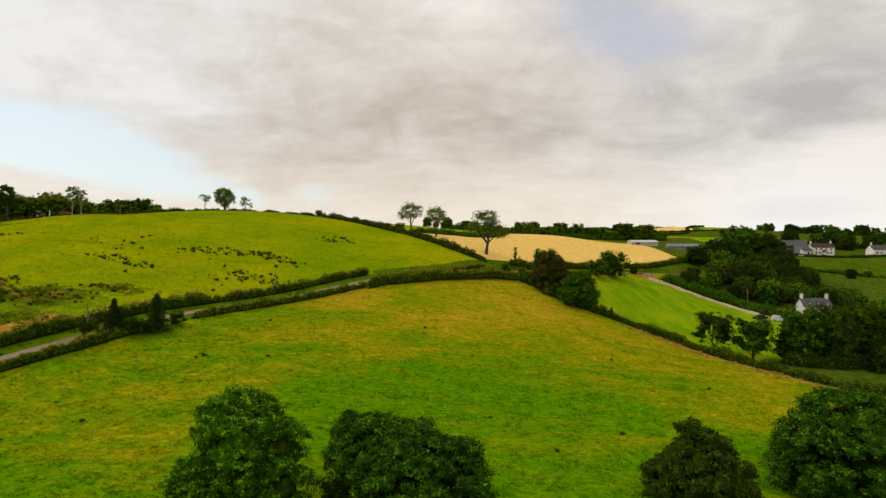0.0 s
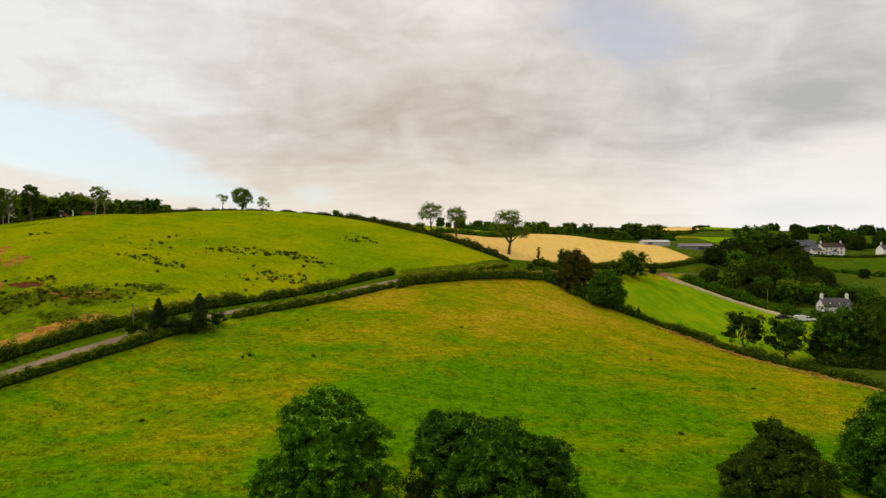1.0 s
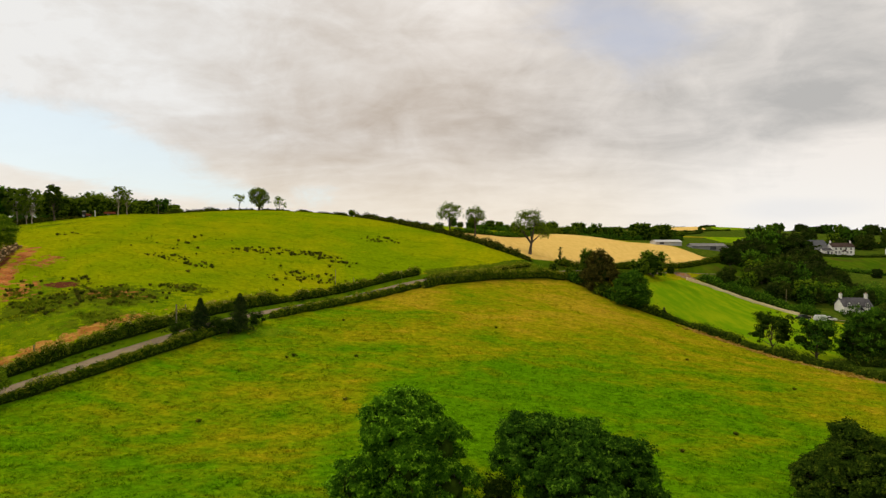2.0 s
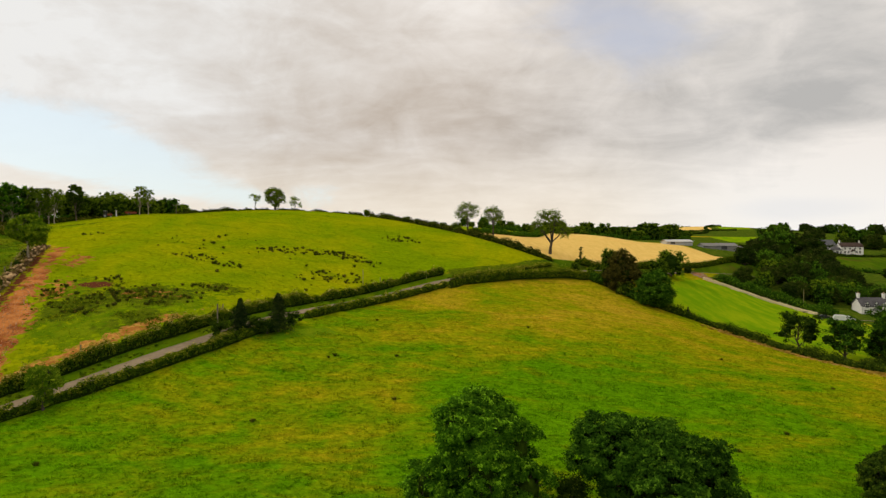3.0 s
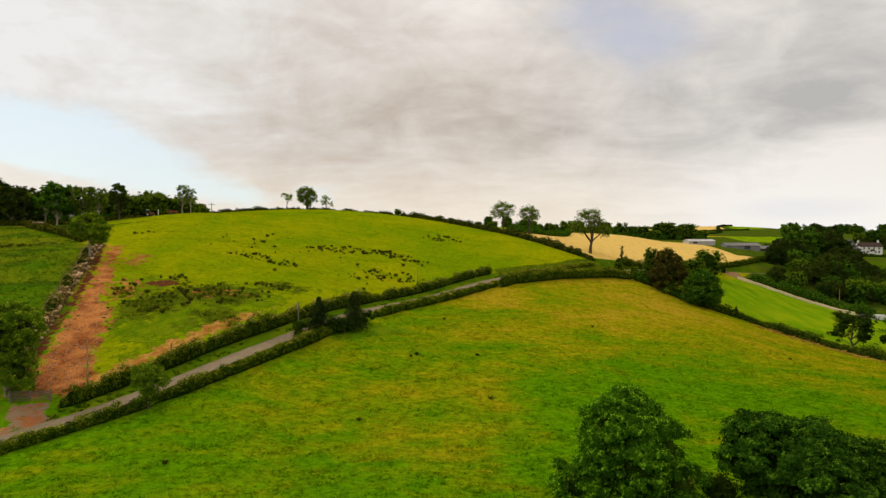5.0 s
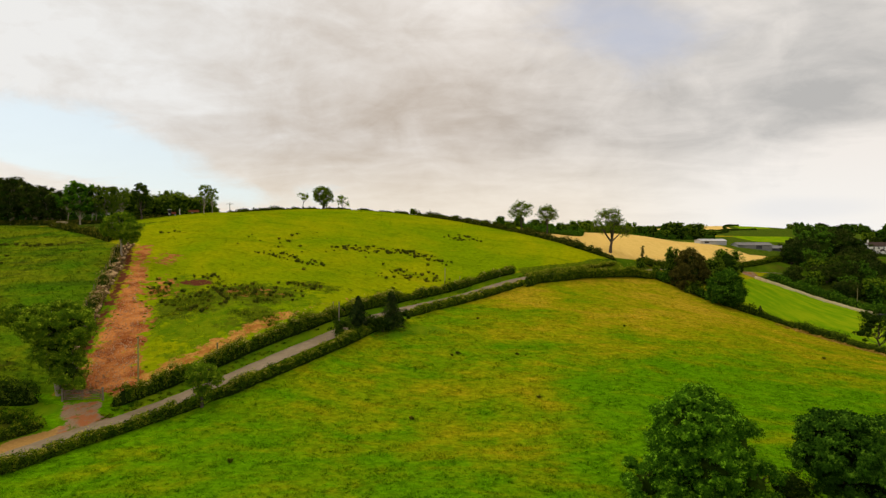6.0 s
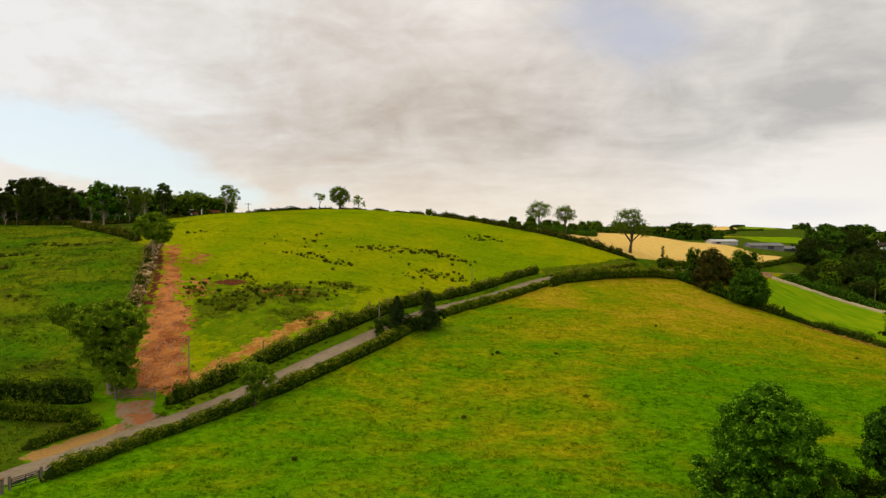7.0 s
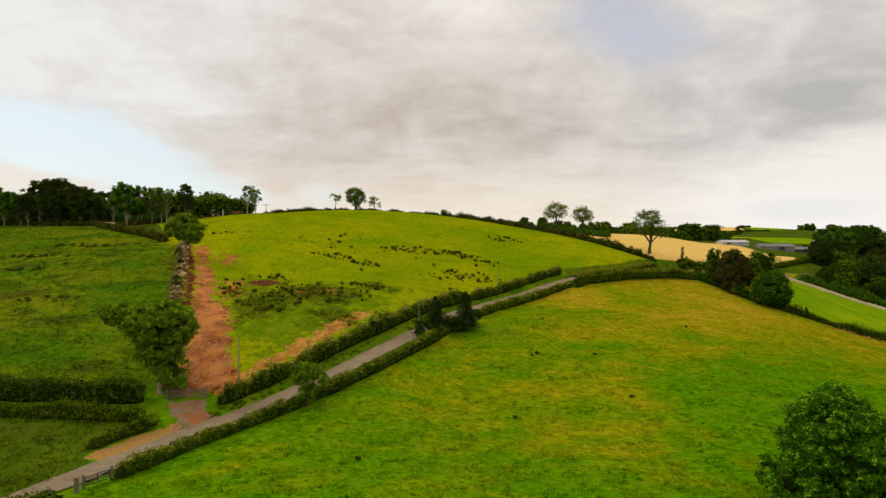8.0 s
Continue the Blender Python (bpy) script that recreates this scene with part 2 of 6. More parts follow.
def leaf_material(name, dark, light, tip, glow=0.35, cast=1.0):
    """Leaves: each its own tone, each plant its own cast, some light coming through."""
    mat, n = material(name)
    own = n.add("ShaderNodeNewGeometry").outputs["Random Per Island"]
    plant = n.add("ShaderNodeObjectInfo").outputs["Random"]
    patch = n.noise(here(n), 0.5, 2, 0.5)
    spray = n.noise(here(n), 1.7, 2, 0.5)
    tone = n.math("ADD", n.math("MULTIPLY", own, 0.18), n.math("ADD", n.math("MULTIPLY", patch, 0.50), n.math("MULTIPLY", spray, 0.60)))
    c = n.mix(n.step(tone, 0.42, 0.88), dark, light)
    c = n.mix(n.step(n.math("ADD", n.math("MULTIPLY", own, 0.16), spray), 0.60, 0.78), c, tip)
    plant = n.math("ADD", n.math("MULTIPLY", plant, cast), (1 - cast) * 0.5)
    c = n.mix(plant, n.vmath("MULTIPLY", c, (0.70, 0.76, 0.8)), n.vmath("MULTIPLY", c, (1.40, 1.28, 1.0)))
    shader = n.add("ShaderNodeBsdfDiffuse")
    n.put(shader.inputs[0], c)
    thin = n.add("ShaderNodeBsdfTranslucent")
    n.put(thin.inputs[0], c)
    both = n.add("ShaderNodeMixShader", Fac=glow)
    n.put(both.inputs[1], shader.outputs[0]), n.put(both.inputs[2], thin.outputs[0])
    n.put(n.add("ShaderNodeOutputMaterial").inputs[0], both.outputs[0])
    return mat


def plain(name, dark, light, scale=2.0, rough=0.8, relief=0.2, metal=0.0, spec=0.06, each=0.0):
    """A surface with grain and stains between two tones; each: how far alike pieces differ."""
    mat, n = material(name)
    at = n.add("ShaderNodeTexCoord").outputs["Object"]
    grain = n.math("ADD", n.math("MULTIPLY", n.noise(at, scale, 6, 0.7), 0.6), n.math("MULTIPLY", n.noise(at, scale * 0.15, 3), 0.4))
    if each:
        grain = n.math("ADD", grain, n.math("MULTIPLY", n.math("SUBTRACT", n.add("ShaderNodeObjectInfo").outputs["Random"], 0.5), each))
    c = n.mix(n.step(grain, 0.3, 0.7), dark, light)
    finish(n, c, rough, n.bump(grain, relief, 0.05), metal, spec)
    return mat


def grass_material(name, colors, spread=1.0):
    mat, n = material(name)
    own = n.add("ShaderNodeNewGeometry").outputs["Random Per Island"]
    c = colors(n, here(n))
    deep, bright = [1.15 - 0.55 * spread] * 3, [1.15 + 0.62 * spread] * 3
    c = n.mix(own, n.vmath("MULTIPLY", c, deep), n.vmath("MULTIPLY", c, bright))
    face = n.add("ShaderNodeBsdfDiffuse")
    n.put(face.inputs[0], c)
    thin = n.add("ShaderNodeBsdfTranslucent")
    n.put(thin.inputs[0], c)
    both = n.add("ShaderNodeMixShader", Fac=0.5)
    n.put(both.inputs[1], face.outputs[0]), n.put(both.inputs[2], thin.outputs[0])
    n.put(n.add("ShaderNodeOutputMaterial").inputs[0], both.outputs[0])
    return mat


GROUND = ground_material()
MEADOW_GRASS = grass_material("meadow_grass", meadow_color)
PASTURE_GRASS = grass_material("pasture_grass", pasture_color, 0.45)
COOL_GRASS = grass_material("field_grass", upper_color, 0.8)
LEAF_ASH = leaf_material("ash_leaves", (0.022, 0.072, 0.004), (0.075, 0.210, 0.008), (0.21, 0.45, 0.020), 0.30, 0.5)
LEAF_OAK = leaf_material("oak_leaves", (0.020, 0.058, 0.005), (0.058, 0.152, 0.009), (0.145, 0.30, 0.018), 0.25, 0.6)
LEAF_DARK = leaf_material("dark_leaves", (0.016, 0.038, 0.004), (0.048, 0.086, 0.008), (0.10, 0.15, 0.012), 0.2)
# near-black green fills the crowns, painting in the shade between the leaves
INNER_SHADE = leaf_material("inner_shade", (0.014, 0.030, 0.003), (0.024, 0.048, 0.004), (0.03, 0.06, 0.005), 0.0)
LEAF_FRESH = leaf_material("fresh_leaves", (0.055, 0.120, 0.006), (0.155, 0.265, 0.010), (0.30, 0.42, 0.025), 0.35, 0.4)
LEAF_NEEDLE = leaf_material("conifer_needles", (0.010, 0.024, 0.007), (0.028, 0.050, 0.011), (0.05, 0.075, 0.014), 0.1)
LEAF_HEDGE = leaf_material("hedge_leaves", (0.022, 0.055, 0.003), (0.085, 0.140, 0.005), (0.17, 0.21, 0.012), 0.3, 0.3)
LEAF_SKYLINE = leaf_material("skyline_leaves", (0.060, 0.110, 0.008), (0.150, 0.245, 0.014), (0.27, 0.38, 0.024), 0.48, 0.5)
LEAF_VALLEY = leaf_material("valley_leaves", (0.016, 0.029, 0.005), (0.040, 0.060, 0.011), (0.074, 0.100, 0.018), 0.2)
# brighter leaves for hedge tops: the light falling on them put into colour
LEAF_TOPLIT = leaf_material("toplit_hedge_leaves", (0.13, 0.20, 0.006), (0.30, 0.36, 0.013), (0.58, 0.48, 0.11), 0.4, 0.3)
LEAF_UMBEL = leaf_material("seeded_hedge_tops", (0.16, 0.20, 0.010), (0.36, 0.34, 0.05), (0.68, 0.56, 0.24), 0.35, 0.3)
LEAF_BANK = leaf_material("bank_growth", (0.07, 0.12, 0.005), (0.19, 0.23, 0.010), (0.38, 0.36, 0.05), 0.35, 0.3)
LEAF_DRY = leaf_material("dry_bramble", (0.10, 0.105, 0.016), (0.29, 0.235, 0.055), (0.60, 0.46, 0.20), 0.3, 0.3)
LEAF_SCRUB = leaf_material("scrub_leaves", (0.028, 0.050, 0.004), (0.085, 0.100, 0.010), (0.20, 0.18, 0.03), 0.3)
RUSH = leaf_material("rush_blades", (0.045, 0.068, 0.008), (0.098, 0.115, 0.014), (0.20, 0.165, 0.03), 0.3)
BARK = plain("bark", (0.045, 0.035, 0.026), (0.13, 0.105, 0.08), 6, 0.9, 0.6)
PALE_BARK = plain("pale_bark", (0.20, 0.165, 0.12), (0.44, 0.375, 0.28), 6, 0.9, 0.6)
# near-black filling for hedges: the shade behind the leaves put into colour
HEDGE_SHADE = leaf_material("hedge_inner_shade", (0.012, 0.024, 0.003), (0.020, 0.034, 0.004), (0.02, 0.034, 0.004), 0.0)
ROAD = plain("worn_asphalt", (0.170, 0.134, 0.090), (0.265, 0.214, 0.148), 1.2, 0.95, 0.3, spec=0.0)


# ---- the lie of the land ----
NU, NV = 11, 9


def spline(u, count):
    i = np.floor(u).astype(int)
    t = u - i
    w = np.stack([(1 - t) ** 3, 3 * t**3 - 6 * t**2 + 4, -3 * t**3 + 3 * t**2 + 3 * t + 1, t**3], -1) / 6
    b = np.zeros(u.shape + (count,))
    for k in range(4):
        np.put_along_axis(b, (i + k)[..., None], w[..., k : k + 1], -1)
    return b


def hills(x, y):
    """Height of the bare land: a smooth lattice with knolls and hollows on it."""
    x, y = np.asarray(x, float), np.asarray(y, float)
    cx, cy = np.clip(x, -340, 440), np.clip(y, -40, 540)
    u = np.clip((np.arcsinh((cx + 15) / 90) + 2.0) / 4.4 * (NU - 3), 0, NU - 3 - 1e-6)
    v = np.clip((np.arcsinh((cy - 110) / 90) + 1.4) / 3.8 * (NV - 3), 0, NV - 3 - 1e-6)
    h = np.einsum("...i,...j,ij->...", spline(u, NU), spline(v, NV), np.array(LATTICE))
    for bx, by, r, up in BUMPS:
        h = h + up * np.exp(-((x - bx) ** 2 + (y - by) ** 2) / (2 * r * r))
    far = np.clip((np.hypot(x - 40, y - 200) - 420) / 500, 0, 1)
    h = h + (24.5 - h) * far * far * (3 - 2 * far)
    for bx, by, r, up in ((285, 670, 75, 9.5), (330, 820, 120, 6), (620, 1000, 160, 7), (60, 760, 120, 4)):
        h = h + up * np.exp(-((x - bx) ** 2 + (y - by) ** 2) / (2 * r * r))
    return h


def curve(points, gap=1.0):
    """A smooth line through the points, about one vertex each gap metres."""
    p = np.array(points, float)
    p = np.vstack([2 * p[0] - p[1], p, 2 * p[-1] - p[-2]])
    line = []
    for k in range(1, len(p) - 2):
        m = max(2, int(np.hypot(*(p[k + 1] - p[k])[:2]) / gap))
        t = np.arange(m)[:, None] / m
        a, b, c, d = p[k - 1 : k + 3]
        line.append(0.5 * (2 * b + (c - a) * t + (2 * a - 5 * b + 4 * c - d) * t**2 + (3 * b - a - 3 * c + d) * t**3))
    return np.vstack(line + [p[-2:-1]])


def nearest(x, y, line):
    """Distance to a line, and the index of its nearest vertex."""
    x, y = np.asarray(x, float), np.asarray(y, float)
    best, which = np.full(x.shape, 1e9), np.zeros(x.shape, int)
    for k, (px, py) in enumerate(line[:, :2]):
        d = (x - px) ** 2 + (y - py) ** 2
        less = d < best
        best[less], which[less] = d[less], k
    return np.sqrt(best), which


def inside(x, y, poly):
    """Signed distance into a polygon, in metres: positive inside."""
    x, y = np.asarray(x, float), np.asarray(y, float)
    within, best = np.zeros(x.shape, bool), np.full(x.shape, 1e9)
    for (ax, ay), (bx, by) in zip(poly, poly[1:] + poly[:1]):
        cross = ((ay > y) != (by > y)) & (x < (bx - ax) * (y - ay) / ((by - ay) or 1e-9) + ax)
        within ^= cross
        t = np.clip(((x - ax) * (bx - ax) + (y - ay) * (by - ay)) / ((bx - ax) ** 2 + (by - ay) ** 2), 0, 1)
        best = np.minimum(best, (x - ax - t * (bx - ax)) ** 2 + (y - ay - t * (by - ay)) ** 2)
    return np.where(within, 1, -1) * np.sqrt(best)


LANE = curve([(-84, 20), (-79, 36), (-76.6, 44), (-75.3, 47.5), (-73.2, 52.2), (-70.4, 57.2), (-66.9, 61), (-63.2, 64.8), (-56.9, 72), (-50.6, 82), (-44.6, 95.5),
              (-34.5, 114), (-23.6, 131), (-15.3, 141), (-6, 148.3), (6, 155), (20, 162), (36, 174), (52, 191), (63, 205), (71, 212.5), (84, 217), (104, 221), (128, 232)], 0.7)
BYWAY = curve([(68, 209.5), (72, 204.5), (79, 202), (87, 198.5), (95, 194.5), (101, 189.5), (108, 184), (114, 181)], 0.7)


def ground_height(x, y):
    """The land with the lanes cut level into it."""
    x, y = np.asarray(x, float), np.asarray(y, float)
    h = hills(x, y)
    for line, half in ((LANE, 1.9), (BYWAY, 1.5)):
        near = (x > line[:, 0].min() - 8) & (x < line[:, 0].max() + 8) & (y > line[:, 1].min() - 8) & (y < line[:, 1].max() + 8)
        if not near.any():
            continue
        d, k = nearest(x[near], y[near], line)
        bed = hills(line[:, 0], line[:, 1])[k]
        t = np.clip((d - half) / 2.2, 0, 1)
        t = t * t * (3 - 2 * t)
        h[near] = (bed - 0.10) * (1 - t) + h[near] * t
    return h


def gz(x, y):
    return float(ground_height(np.array([x]), np.array([y]))[0])


def link(name, verts, faces, mat, parent=None, smooth=True):
    """A mesh object from arrays."""
    mesh = bpy.data.meshes.new(name)
    fill(mesh, verts, faces, smooth)
    mesh.materials.append(mat)
    ob = new(name, mesh)
    ob.parent = parent
    return ob


def fill(mesh, verts, faces, smooth=True):
    verts, faces = np.asarray(verts, np.float32), np.asarray(faces, np.int32)
    n_face, side = faces.shape
    mesh.vertices.add(len(verts)), mesh.loops.add(n_face * side), mesh.polygons.add(n_face)
    mesh.vertices.foreach_set("co", verts.ravel())
    mesh.loops.foreach_set("vertex_index", faces.ravel())
    mesh.polygons.foreach_set("loop_start", np.arange(0, n_face * side, side, dtype=np.int32))
    mesh.polygons.foreach_set("use_smooth", np.full(n_face, smooth))
    mesh.update(calc_edges=True)
    mesh.validate()


def spaced(stops, steps):
    """Grid lines between stops, with the spacing gliding from step to step."""
    line = [stops[0]]
    while line[-1] < stops[-1]:
        line.append(line[-1] + float(np.interp(line[-1], stops, steps)))
    return np.array(line)


gx = spaced([-4200, -900, -220, -130, -95, 75, 130, 330, 900, 4200], [420, 60, 4, 1.2, 0.75, 0.75, 1.3, 4, 45, 420])
gy = spaced([-1500, -100, 25, 45, 150, 230, 420, 900, 4600], [250, 16, 1.6, 0.75, 0.75, 1.3, 4, 22, 420])
GX, GY = np.meshgrid(gx, gy)
X, Y = GX.ravel(), GY.ravel()
Z = ground_height(X, Y)
rng = np.random.default_rng(7)
close = np.exp(-(np.hypot(X + 20, Y - 90) / 140) ** 2)
lumps = np.array([noise.noise((x * 0.45, y * 0.45, 0)) + 0.7 * noise.noise((x * 1.1, y * 1.1, 5)) if c > 0.2 else 0.0 for x, y, c in zip(X, Y, close)])
Z = Z + lumps * 0.10 * np.clip((nearest(X, Y, LANE[::3])[0] - 2.2) / 1.5, 0, 1)
rows, cols = GX.shape
k = (np.arange(rows - 1)[:, None] * cols + np.arange(cols - 1)).ravel()
ground = link("ground", np.stack([X, Y, Z], 1), np.stack([k, k + 1, k + 1 + cols, k + cols], 1), GROUND)
tagged(ground, "rolling green farmland with meadow, pasture and a stubble field", "ground", kind="structure")

HILL_FIELD = [(-97, 122), (-90, 106), (-84, 92), (-77, 68), (-69, 65), (-58, 78), (-50, 95), (-38, 120), (-17, 145), (12, 164), (3, 172), (-10, 190), (-33, 215), (-60, 245), (-120, 245), (-126, 165), (-105, 126)]
LEFT_FIELD = [(-98, 121), (-90, 101), (-85, 88), (-78, 66), (-95, 62), (-160, 58), (-300, 70), (-300, 150), (-160, 158), (-131, 149), (-104, 124)]
STUBBLE_FIELD = [(13, 167), (27, 172), (45, 192), (62, 214), (88, 231), (97, 238), (112, 285), (106, 322), (60, 345), (25, 330), (31, 288), (11, 222), (-10, 199), (3, 177)]
GREEN_FIELD = [(34, 149), (46, 174), (58, 189), (68, 201), (80, 200), (87, 197), (95, 193), (101, 186), (104, 176), (95, 150), (82, 136), (70, 122), (61, 117), (54, 136), (41, 144)]
VALLEY_FIELD = [(205, 322), (300, 322), (360, 390), (215, 391), (196, 360)]
FAR_GREEN = [(-12, 202), (8, 226), (24, 290), (-10, 310), (-30, 240)]
FAR_GREEN_2 = [(200, 455), (250, 455), (262, 520), (212, 520)]
FAR_GREEN_3 = [(262, 600), (300, 620), (330, 690), (290, 690)]
FAR_GOLD = [(205, 585), (252, 600), (275, 668), (262, 690), (190, 680)]
ROUGH_RIGHT = [(62, 117), (70, 96), (140, 60), (300, 60), (340, 330), (205, 322), (130, 262), (95, 228), (74, 208.5), (84, 203), (101, 192), (106, 176), (96, 150), (83, 136), (71, 122)]
LOW_LEFT = [(-76, 26), (-77, 38), (-76.4, 45), (-75.8, 50.5), (-77.2, 52), (-75.2, 57.5), (-77, 61), (-160, 56), (-160, 0), (-90, 0)]
DIRT = [(-76.9, 66), (-78, 71), (-80.8, 80.4), (-84.4, 91.9), (-90, 105.6), (-96.6, 121.3), (-94.6, 121), (-88.4, 108), (-83.6, 98), (-81.6, 91.8), (-77.3, 87), (-73.6, 77.5), (-70.8, 70.3), (-69, 66)]


def soft(signed, width=1.6):
    return np.clip(0.5 + signed / width, 0, 1)


def along(points, half, width=1.2):
    return soft(half - nearest(X, Y, curve(points, 1.0))[0], width)


def blob(cx, cy, rx, ry, turn=0.0, width=5.0):
    c, s = math.cos(radians(turn)), math.sin(radians(turn))
    u, v = (X - cx) * c + (Y - cy) * s, -(X - cx) * s + (Y - cy) * c
    return soft((1 - np.hypot(u / rx, v / ry)) * min(rx, ry), width)


FIELDS = {
    "rough": np.maximum.reduce([soft(inside(X, Y, [(-104, 126), (-134, 151), (-175, 158), (-260, 160), (-260, 240), (-112, 200), (-112, 170), (-124, 158), (-108, 135)])), soft(inside(X, Y, ROUGH_RIGHT)), soft(420 - np.hypot(X - 90, Y - 110)) * (Y > 260) * (X > 110), soft(np.hypot(X - 100, Y - 110) - 430, 20)]),
    "pasture": np.maximum(soft(inside(X, Y, HILL_FIELD)), soft(inside(X, Y, FAR_GREEN))),
    "cool": np.maximum.reduce([soft(inside(X, Y, [(-8, 150), (10, 158.5), (24, 166), (16, 168.5), (4, 162)])), soft(inside(X, Y, LOW_LEFT)), soft(inside(X, Y, VALLEY_FIELD), 3), soft(inside(X, Y, [(11, 160), (30, 170), (58, 206), (68, 210), (62, 200), (40, 176), (22, 161)])), soft(inside(X, Y, [(60, 209), (72, 217), (88, 229), (100, 236), (118, 236), (104, 222), (84, 218), (70, 212)]))]),
    "upper": soft(inside(X, Y, LEFT_FIELD)),
    "verge": np.maximum.reduce([soft(3.6 - nearest(X, Y, LANE[::2])[0], 1.0) * (Y < 145) * (Y > 60.5) * (X > -68.5), along([(-43.4, 86), (-39.8, 89.5), (-36.5, 91.0)], 2.0, 4.0), soft(inside(X, Y, [(-79, 61.2), (-76.2, 61.2), (-74.4, 62.4), (-75.4, 63.8), (-79, 64)]))]),
    "lush": np.maximum.reduce([soft(inside(X, Y, GREEN_FIELD)), soft(inside(X, Y, FAR_GREEN_2), 4), soft(inside(X, Y, FAR_GREEN_3), 4)]),
    "stubble": np.maximum(soft(inside(X, Y, STUBBLE_FIELD)), soft(inside(X, Y, FAR_GOLD), 4)),
    "dry": np.maximum.reduce([along([(45, 138), (51, 130.5), (56, 115), (61, 101), (68, 91)], 1.3, 3.5), soft(inside(X, Y, [(-77.3, 51.5), (-75.6, 55.6), (-72.6, 60), (-71.2, 58.8), (-74.6, 51)]), 0.8)]),
    "scrub": np.maximum.reduce([blob(-106.8, 145.5, 4.5, 1.2, 10, 2.0), blob(-66, 97, 8, 6, 30), blob(-73, 90, 5, 7), blob(-58, 107, 5, 2.5, 20), blob(-62, 86, 5, 3, 60), along([(-15, 146), (-3, 154), (11, 162)], 2.2)]) * 0.9,
    "soil": np.maximum.reduce([soft(inside(X, Y, DIRT), 3.4), 0.75 * blob(-66, 97.5, 3.2, 1.5, 25), 0.6 * blob(-80.5, 97, 2.5, 6, 20), 0.6 * blob(-86.5, 112, 2.5, 4, 20)]),
    "strip": np.maximum(along([(-70.6, 67.0), (-68.2, 70.6), (-64.2, 75.6), (-60.6, 81.8), (-57.8, 88.6)], 1.15, 3.2), 0.62 * along([(-57.8, 88.6), (-54.2, 96.5), (-50.5, 104), (-46, 112)], 0.5, 3.0)),
    "weedy": 0.85 * np.maximum.reduce([blob(-69, 86, 9, 12, 20, 10.0), blob(-64, 96, 10, 8, 20, 9.0), blob(-77, 97, 4, 8, 20, 6.0)]),
    "dark_soil": np.maximum(blob(-76, 100.2, 2.9, 1.7, 15, 2.0), along([(-78.2, 69), (-79.6, 74.5), (-81.8, 80.8), (-85.2, 91.5), (-90.6, 105), (-96.2, 117)], 0.6)),
    "gravel": np.maximum.reduce([soft(inside(X, Y, [(-75.2, 64.2), (-74.3, 62.0), (-73.0, 60.2), (-72.0, 58.2), (-69.0, 58.6), (-66.6, 61.6), (-68.6, 61.4), (-70.6, 62.0), (-71.6, 64.3)]), 1.6), along([(70, 209.5), (72, 208)], 3.2, 2.0)]),
}
for name, values in FIELDS.items():
    ground.data.attributes.new(name, "FLOAT", "POINT").data.foreach_set("value", values.astype(np.float32))


def ribbon(name, line, half, lift, mat, label, category):
    """A lane laid on the land, slightly cambered, with ragged edges."""
    t = np.gradient(line, axis=0)
    side = np.stack([t[:, 1], -t[:, 0]], 1) / np.hypot(t[:, 0], t[:, 1])[:, None]
    base = hills(line[:, 0], line[:, 1])
    across = np.array([-1.0, -0.55, 0.0, 0.55, 1.0])
    wob = np.array([[noise.noise((p[0] * 0.5, p[1] * 0.5, s * 9)) for s in (-1, 1)] for p in line]) * 0.22
    verts = []
    for i, p in enumerate(line):
        for a in across:
            w = half * a + (wob[i, 0] if a == -1 else wob[i, 1] if a == 1 else 0)
            q = p[:2] + side[i] * w
            verts.append((q[0], q[1], base[i] + lift + 0.05 * (1 - a * a)))
    m = len(across)
    k = (np.arange(len(line) - 1)[:, None] * m + np.arange(m - 1)).ravel()
    return tagged(link(name, verts, np.stack([k, k + 1, k + 1 + m, k + m], 1), mat), label, category, kind="structure")


ribbon("road", LANE, 1.5, 0.0, ROAD, "narrow worn grey country lane between hedges", "road")
ribbon("road_byway", BYWAY, 0.5, 0.01, ROAD, "narrow lane running down to the white villa", "road")


# ---- leaves, trees and hedges ----
def leaves(centre, normal, size, rng, slim=0.62):
    """One pointed four-cornered leaf, or spray of leaves, about each centre."""
    m = len(centre)
    normal = normal / (np.linalg.norm(normal, axis=1)[:, None] + 1e-9) + rng.normal(0, 0.30, (m, 3))
    normal /= np.linalg.norm(normal, axis=1)[:, None] + 1e-9
    u = np.cross(normal, rng.normal(0, 1, (m, 3)))
    u /= np.linalg.norm(u, axis=1)[:, None] + 1e-9
    v = np.cross(normal, u)
    s = (size * rng.uniform(0.65, 1.35, m))[:, None]
    fold = normal * s * 0.16
    verts = np.stack([centre - u * s * 0.55 - fold, centre + v * s * slim * 0.5 + fold, centre + u * s * 0.55 - fold, centre - v * s * slim * 0.5 + fold], 1).reshape(-1, 3)
    return verts, np.arange(m * 4).reshape(m, 4)


